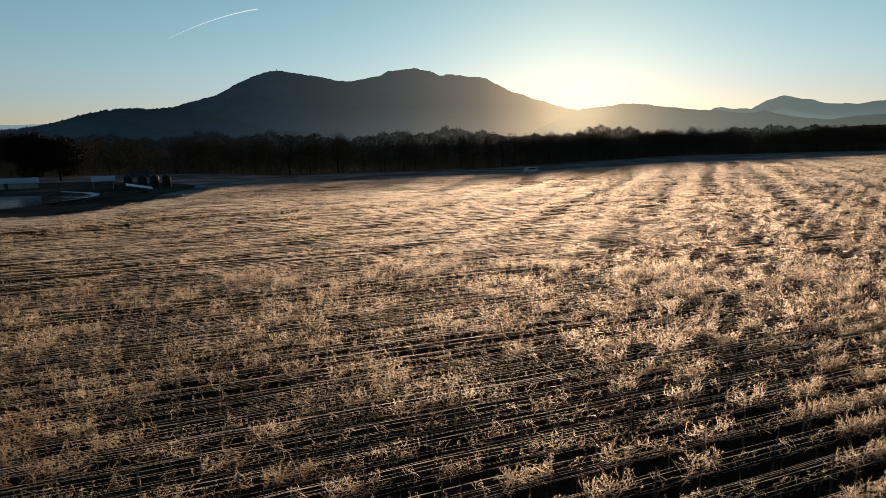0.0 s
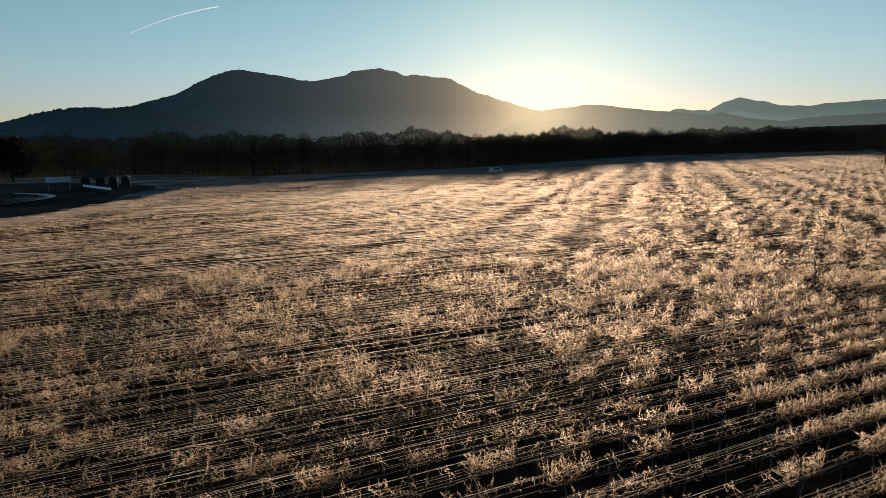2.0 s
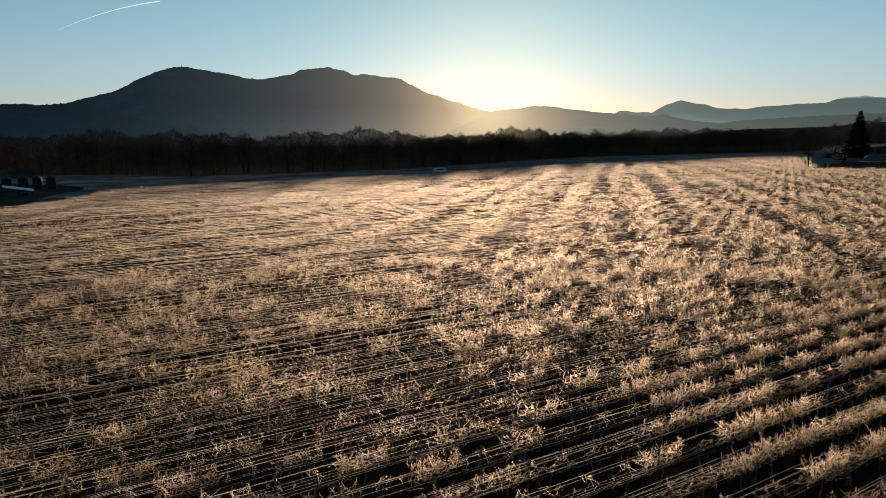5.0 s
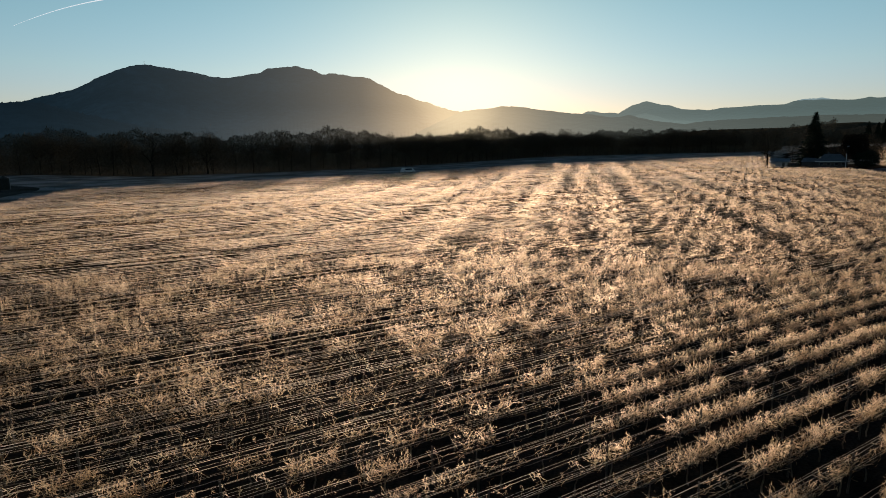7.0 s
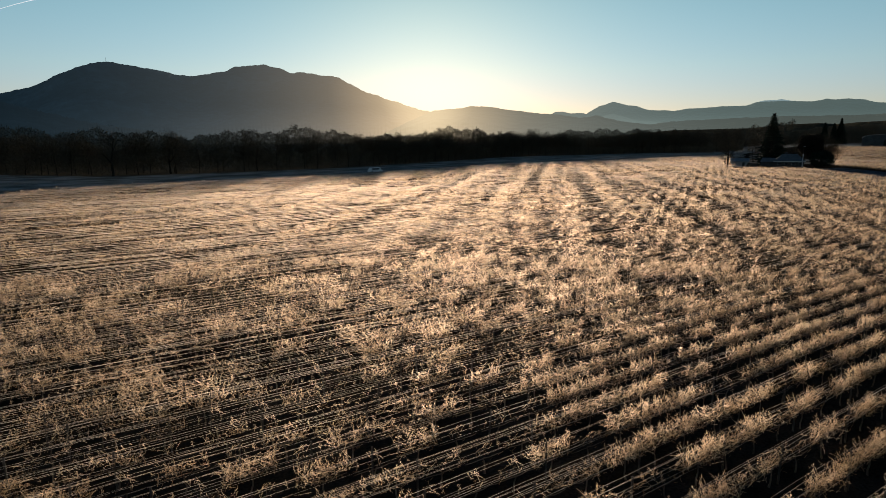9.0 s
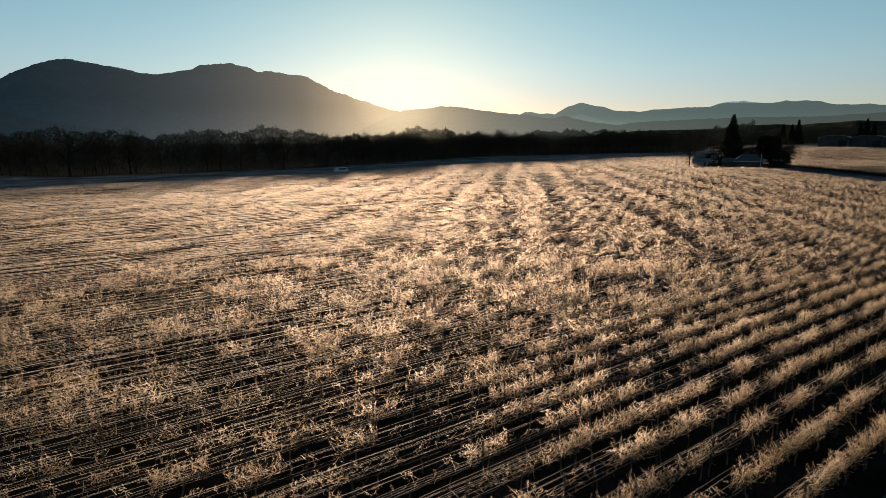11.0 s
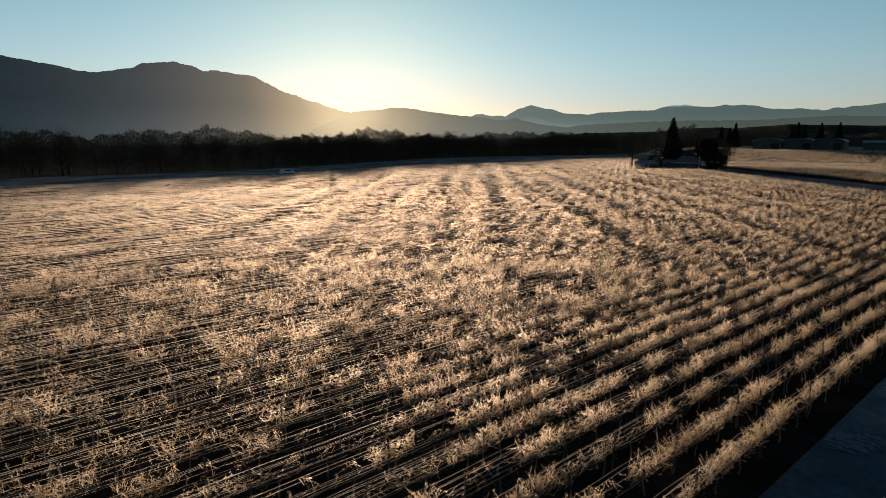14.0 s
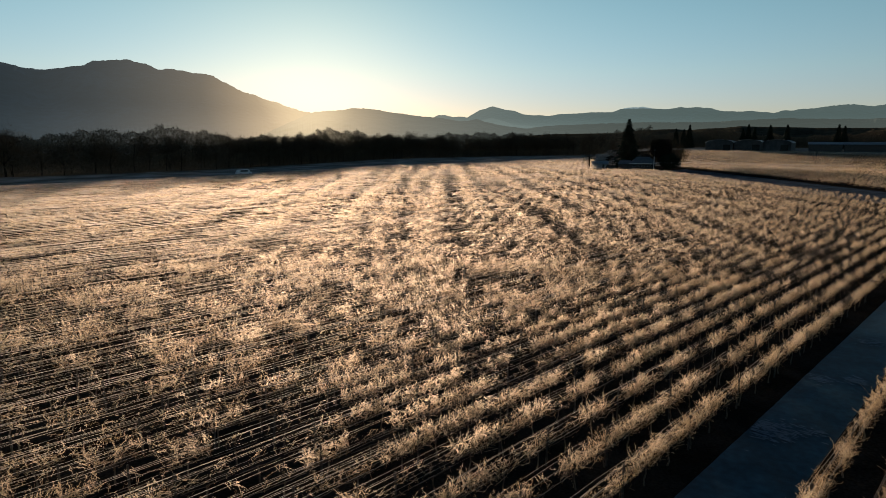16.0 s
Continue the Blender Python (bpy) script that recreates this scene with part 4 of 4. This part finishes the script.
house()
gable_shed("outbuilding", "white-walled outbuilding with frosted roof beside the farmhouse", facing(59.63, 317), 7.4, 5, 2.5, 3.7, PALE, ROOF)
vehicle("van", "dark van parked in the farmhouse yard", facing(60.58, 305, 8), 5.2, 2.0, 2.3, DARKPLASTIC, True)
plant_tree(conifer(900, 24.8, 8.4), facing(61.97, 340), "tall dark spruce beside the farmhouse", name="spruce_tree")
OAK = bare_tree(950, 15.5, 8.0, 16, False, 2600)
plant_tree(OAK, facing(58.72, 300), "bare spreading oak at the yard's edge", name="oak_tree")
plant_tree(bush_meshes(960, 4.6, 7.6, 1500, NEEDLE), facing(65.53, 312), "round dark evergreen shrub beside the farmhouse", name="evergreen_shrub")
plant_tree(bare_tree(951, 15.5, 7.5, 14, True, 11000), facing(64.90, 343), "large tree with dark russet leaves behind the house", name="oak_tree")
for az, r, h in ((60.68, 364, 15.0), (62.79, 366, 15.5), (64.23, 364, 17.0), (65.87, 359, 17.0), (66.64, 374, 16.0)):
    plant_tree(TREES[int(r) % 7], facing(az, r, az * 40) @ Matrix.Diagonal((h / 17, h / 17, h / 17, 1)), "bare winter tree behind the farmhouse", "farmhouse trees", "oak_tree")
lamp = tagged(new("yard_lamp"), "pole lamp in the farmhouse yard", "lamp")
lamp.matrix_world = facing(64.23, 325)
part("pole", rod((0, 0, 0), (0, 0, 9.0), 0.1, 0.07), POST, lamp)
part("lamp_head", box(0.9, 0.5, 0.3, 0.3, 0, 8.9, 0.06), PALE, lamp)
pole = tagged(new("utility_pole"), "wooden utility pole with crossarm in the far vines", "utility pole")
pole.matrix_world = facing(76.49, 384, 20)
part("pole", rod((0, 0, -0.2), (0, 0, 8.0), 0.15, 0.11), POST, pole)
arm = part("crossarm", box(2.2, 0.12, 0.14, 0, 0, 7.3), POST, pole)
for x in (-0.95, 0, 0.95):
    part("insulator", rod((x, 0, 7.44), (x, 0, 7.62), 0.05, 0.04), PALE, arm)
part("transformer", rod((0.32, 0, 6.1), (0.32, 0, 6.9), 0.24, 0.24, 12), SIDING, pole)


# ---- hoop barns and sheds beyond the far field ----
def hoop_barn(az):
    b = tagged(new("hoop_barn"), "arched barn with grey end wall and frosted roof", "barn", "hoop barns")
    b.matrix_world = facing(az, 518, -5)
    w, e, t, dep, n = 9.6, 5.6, 8.2, 44, 14
    arch = [(w * math.cos(math.pi * i / n), e + (t - e) * math.sin(math.pi * i / n)) for i in range(n + 1)]
    bm = bmesh.new()
    bm.faces.new([bm.verts.new(p) for p in [(w, 0, 0)] + [(x, 0, z) for x, z in arch] + [(-w, 0, 0)]])
    bmesh.ops.solidify(bm, geom=list(bm.faces), thickness=0.2)
    wall = part("end_wall", bm, BARNWALL, b)
    part("doorway_panel", box(5.0, 0.12, 4.6, 5.4, -0.12, 0), DARKPLASTIC, wall)
    bm = bmesh.new()
    f0 = [bm.verts.new((x * 1.03, -0.5, z + 0.15)) for x, z in arch]
    f1 = [bm.verts.new((x * 1.03, dep, z + 0.15)) for x, z in arch]
    for i in range(n):
        bm.faces.new((f0[i], f0[i + 1], f1[i + 1], f1[i]))
    bmesh.ops.solidify(bm, geom=list(bm.faces), thickness=0.15)
    part("roof", bm, ROOF, b)
    for s in (-1, 1):
        part("side_wall", box(0.2, dep, e, s * (w - 0.1), dep / 2 + 0.2, 0), SIDING, b)


for az in (69.36, 71.55, 73.62):
    hoop_barn(az)
for az, wd, dp in ((77.03, 20, 14), (79.00, 13, 12), (80.50, 14, 12), (82.04, 18, 12)):
    gable_shed("farm_shed", "long low farm shed with pale frosted roof", facing(az, 521, 3), wd, dp, 5.0, 6.6, SIDING, ROOF, 0.8)
CON = [conifer(910 + i, 20, 6.0) for i in range(3)]
_rs = np.random.RandomState(12)
for az in (66.0, 66.4, 66.7, 71.0, 71.4, 72.1, 73.1, 74.3, 78.0, 78.4):
    k = _rs.uniform(0.95, 1.2)
    plant_tree(CON[_rs.randint(3)], facing(az + _rs.normal(0, 0.1), _rs.uniform(670, 710), _rs.uniform(0, 360)) @ Matrix.Diagonal((k * 0.85, k * 0.85, k, 1)), "dark conifer rising above the distant woods", "distant conifers", "conifer_tree")

# ---- the pond yard ----
pump = gable_shed("pump_shed", "small dark pump shed with pale frosted metal roof", pose(-28.4, 211.0, 0, 0, 0, 6), 5.4, 4.4, 2.6, 4.0, SIDING, TIN, 0.5)
for x in (-2.6, 2.6):
    part("corner_post", box(0.2, 0.2, 2.6, x, -2.32, 0), PALE, pump, "white corner post")
gable_shed("long_shed", "long low shed with pale frosted roof by the pond", pose(-64.5, 228.0, 0, 0, 0, 14), 30, 6.5, 1.9, 3.3, PALE, TIN, 0.4)
gable_shed("field_shelter", "dark weathered shelter under the trees", pose(-24.6, 283.0, 0, 0, 0, 8), 7.2, 4, 2.4, 3.0, SIDING, SIDING, 0.3)


def tank(x, y):
    t = tagged(new("water_tank"), "upright dark plastic water tank with domed top", "water tank", "water tanks")
    t.location = (x, y, 0)
    bm = rod((0, 0, 0), (0, 0, 3.2), 1.22, 1.22, 28)
    rod((0, 0, 3.2), (0, 0, 3.75), 1.22, 0.45, 28, bm)
    part("shell", bm, DARKPLASTIC, t)
    for z in (0.7, 1.4, 2.1, 2.8):
        part("rib", rod((0, 0, z), (0, 0, z + 0.09), 1.26, 1.26, 28), DARKPLASTIC, t)
    part("lid", rod((0, 0, 3.72), (0, 0, 3.85), 0.4, 0.36, 16), DARKPLASTIC, t)
    part("pipe", rod((1.3, -0.2, 0), (1.3, -0.2, 3.4), 0.05), PALE, t, "pale standpipe")


for p in ((-21.9, 213.5), (-17.9, 213.0), (-14.3, 211.5), (-10.9, 210.5)):
    tank(*p)


def lean_to():
    t = tagged(new("lean_to"), "low open shelter with a tilted frosted sheet roof", "shelter")
    t.matrix_world = pose(-16.5, 185.8, 0, 0, 0, 10)
    bm = box(6.6, 2.0, 0.07, 0, 0, 0)
    bm.transform(Matrix.Translation((0, 0, 1.95)) @ Matrix.Rotation(radians(11), 4, "Y") @ Matrix.Rotation(radians(14), 4, "X"))
    part("roof_sheet", bm, TIN, t)
    for x in (-2.9, 0, 2.9):
        for y, h in ((-0.8, 1.55), (0.8, 2.2)):
            part("post", rod((x, y, -0.1), (x, y, (1.72 if y < 0 else 2.12) - x * 0.19), 0.06), POST, t)
    part("crate", box(1.6, 1.0, 0.8, -1.6, 0, 0, 0.04), SIDING, t)
    part("pump", rod((0.6, 0, 0.45), (1.9, 0, 0.45), 0.38, 0.3, 14), DARKPLASTIC, t)


lean_to()


def pond():
    a = np.linspace(0, 2 * math.pi, 72, endpoint=False)
    wob = 1 + 0.04 * np.sin(3 * a) + 0.03 * np.sin(5 * a + 1)
    def ring(k, z):
        return np.stack([-55 + 27.5 * k * wob * np.cos(a), 178 + 30 * k * wob * np.sin(a), np.full(72, z)], -1)
    rings = [ring(1.03, 0.05), ring(1.0, 0.22), ring(0.97, -0.2), ring(0.82, -1.2)]
    v = np.concatenate(rings)
    i, j = np.meshgrid(np.arange(3), np.arange(72), indexing="ij")
    j1 = (j + 1) % 72
    f = np.stack([i * 72 + j, i * 72 + j1, (i + 1) * 72 + j1, (i + 1) * 72 + j], -1).reshape(-1, 4)
    me = mesh_np("pond_bank", v, f, DIRT)
    me.shade_smooth()
    tagged(new("pond_bank", me), "dark earth bank round the pond", "bank", kind="structure")
    turn = np.radians(np.linspace(-42, 52, 40))
    wide = 0.25 + 1.5 * np.exp(-((np.degrees(turn) + 6) / 26) ** 2)
    rows = []
    for k, z in ((0.9, -0.8), (0.965, -0.15), (1.0, 0.3), (1.02, 0.34)):
        q = 1 + (k - 1) * wide
        wv = 1 + 0.04 * np.sin(3 * turn) + 0.03 * np.sin(5 * turn + 1)
        rows.append(np.stack([-55 + 27.5 * q * wv * np.cos(turn), 178 + 30 * q * wv * np.sin(turn), 0.06 + z * np.ones(40)], -1))
    i, j = np.meshgrid(np.arange(3), np.arange(39), indexing="ij")
    f = np.stack([i * 40 + j, i * 40 + j + 1, (i + 1) * 40 + j + 1, (i + 1) * 40 + j], -1).reshape(-1, 4)
    me = mesh_np("pond_apron", np.concatenate(rows), f, LINER)
    me.shade_smooth()
    tagged(new("pond_apron", me), "pale grey liner exposed on the pond's bank", "liner", kind="structure")
    bm = bmesh.new()
    bm.faces.new([bm.verts.new(p) for p in ring(0.955, -0.42)])
    me = bpy.data.meshes.new("pond_water")
    bm.to_mesh(me)
    bm.free()
    me.materials.append(WATER)
    tagged(new("pond_water", me), "still dark pond water", "water", kind="structure")


pond()


def pond_yard():
    """Bare trodden ground round the pond and the sheds."""
    a = np.linspace(0, 2 * math.pi, 96, endpoint=False)
    rows = []
    for k in np.linspace(0, 1, 12):
        ix, iy = -55 + 27.5 * 1.02 * np.cos(a), 178 + 30 * 1.02 * np.sin(a)
        wob = 1 + 0.05 * np.sin(4 * a) + 0.04 * np.sin(7 * a)
        ox, oy = -52 + 47 * wob * np.cos(a), 193 + 67 * wob * np.sin(a)
        x, y = ix * (1 - k) + ox * k, iy * (1 - k) + oy * k
        rows.append(np.stack([x, y, land(x, y) + 0.04], -1))
    i, j = np.meshgrid(np.arange(11), np.arange(96), indexing="ij")
    j1 = (j + 1) % 96
    quads = np.stack([i * 96 + j, (i + 1) * 96 + j, (i + 1) * 96 + j1, i * 96 + j1], -1).reshape(-1, 4)
    tagged(new("pond_yard", mesh_np("pond_yard", np.concatenate(rows), quads, DIRT)), "dark bare ground round the pond and sheds", "ground", kind="structure")


pond_yard()


def fence():
    fc = tagged(new("fence"), "thin post and wire fence round the pond", "fence")
    rs = np.random.RandomState(31)
    pts = []
    for i in range(13):
        a = radians(-112 + i * 10)
        pts.append((-55 + 32 * math.cos(a), 178 + 34 * math.sin(a)))
    for x, y in pts:
        part("post", rod((x, y, -0.2), (x + rs.normal(0, .03), y, 1.45 + rs.normal(0, 0.08)), 0.06, 0.05), POST, fc)
    for z in (0.5, 0.9, 1.3):
        v, f = sticks(np.array([[(x, y, z) for x, y in pts]]), np.full((1, len(pts)), 0.008), 4)
        part("wire", mesh_np("wire", v, f, WIRE), None, fc)


fence()
vehicle("pickup", "white vehicle parked at the field's far edge", pose(123.0, 217.2, 0, 0, 0, 3), 6.2, 2.0, 2.0, WHITE, True)
plant_tree(bare_tree(970, 23.0, 13.0, 16, True, 26000), pose(-63.0, 273.4, 0), "large oak holding russet leaves near the pond", name="oak_tree")
plant_tree(bare_tree(974, 17.5, 10.0, 16, True, 18000), pose(-50.2, 268.9, 0), "broad oak holding russet leaves near the pond", name="oak_tree")
plant_tree(bare_tree(971, 23, 9.5, 20, False, 3000), pose(-88.8, 299.1, 0, 0, 0, 50), "tall bare oak near the pond", name="oak_tree")
plant_tree(bare_tree(972, 20.5, 7.5, 20, False, 2200), pose(33.2, 257.2, 0, 0, 0, 80), "bare tree taller than the belt around it", name="oak_tree")
plant_tree(bare_tree(973, 19, 7.0, 20, False, 1800), pose(54.0, 260.7, 0, 0, 0, 10), "bare tree taller than the belt around it", name="oak_tree")


mast = tagged(new("summit_mast"), "thin radio mast on the mountain's first summit", "mast")
mast.location = (3452 * math.sin(radians(6.72)), 3452 * math.cos(radians(6.72)), 13 + 3452 * math.tan(radians(6.11)))
part("pole", rod((0, 0, 0), (0, 0, 22), 0.9, 0.6), POST, mast)
part("antenna", rod((0, 0, 22), (0, 0, 28), 0.5, 0.3), POST, mast)


# ---- frost on the lane ----
def frost_patches():
    rs = np.random.RandomState(8)
    for cx, cy, lx, ly, n in ((36.0, 1.35, 1.3, 1.1, 190), (37.2, 0.10, 0.5, 0.6, 40), (44.4, 1.50, 0.6, 0.55, 70), (45.4, 0.10, 0.7, 0.6, 70), (53.9, 0.90, 0.9, 0.8, 60), (59.5, 0.00, 1.0, 0.6, 60)):
        bm = bmesh.new()
        for _ in range(n):
            x, y = cx + rs.normal(0, lx * 0.5), cy + rs.normal(0, ly * 0.45)
            y = min(max(y, -0.6), 2.05)
            a = rs.uniform(0.03, 0.13)
            z = 0.125
            k = 7
            ring = [bm.verts.new((x + a * 0.55 * math.cos(6.283 * i / k) * rs.uniform(0.6, 1.3), y + a * 1.9 * math.sin(6.283 * i / k) * rs.uniform(0.5, 1.2), z + rs.uniform(0, 0.006))) for i in range(k)]
            bm.faces.new(ring)
        bmesh.ops.solidify(bm, geom=list(bm.faces), thickness=0.012)
        me = bpy.data.meshes.new("frost_patch")
        bm.to_mesh(me)
        bm.free()
        me.materials.append(SHADE_BLUE_FROST)
        tagged(new("frost_patch", me), "patch of thin frost flakes on the dark lane, shade painted into their blue", "frost", kind="stuff")


frost_patches()


# ---- contrail ----
def contrail():
    az = np.linspace(-1.9, 5.5, 24)
    el = np.polyval(np.polyfit([-1.87, 1.91, 5.48], [8.56, 10.25, 11.23], 2), az)
    r = 4600.0
    p = np.stack([r * np.sin(np.radians(az)) * np.cos(np.radians(el)), r * np.cos(np.radians(az)) * np.cos(np.radians(el)), 13 + r * np.sin(np.radians(el))], -1)
    w = np.linspace(0.5, 3.6, 24)
    w[-1] = 3.0
    v, f = sticks(p[None], w[None], 8)
    me = mesh_np("contrail", v, f, VAPOUR)
    me.shade_smooth()
    tagged(new("contrail", me), "thin white vapour trail high in the sky, glowing in place of sunlight", "contrail", kind="structure")


contrail()
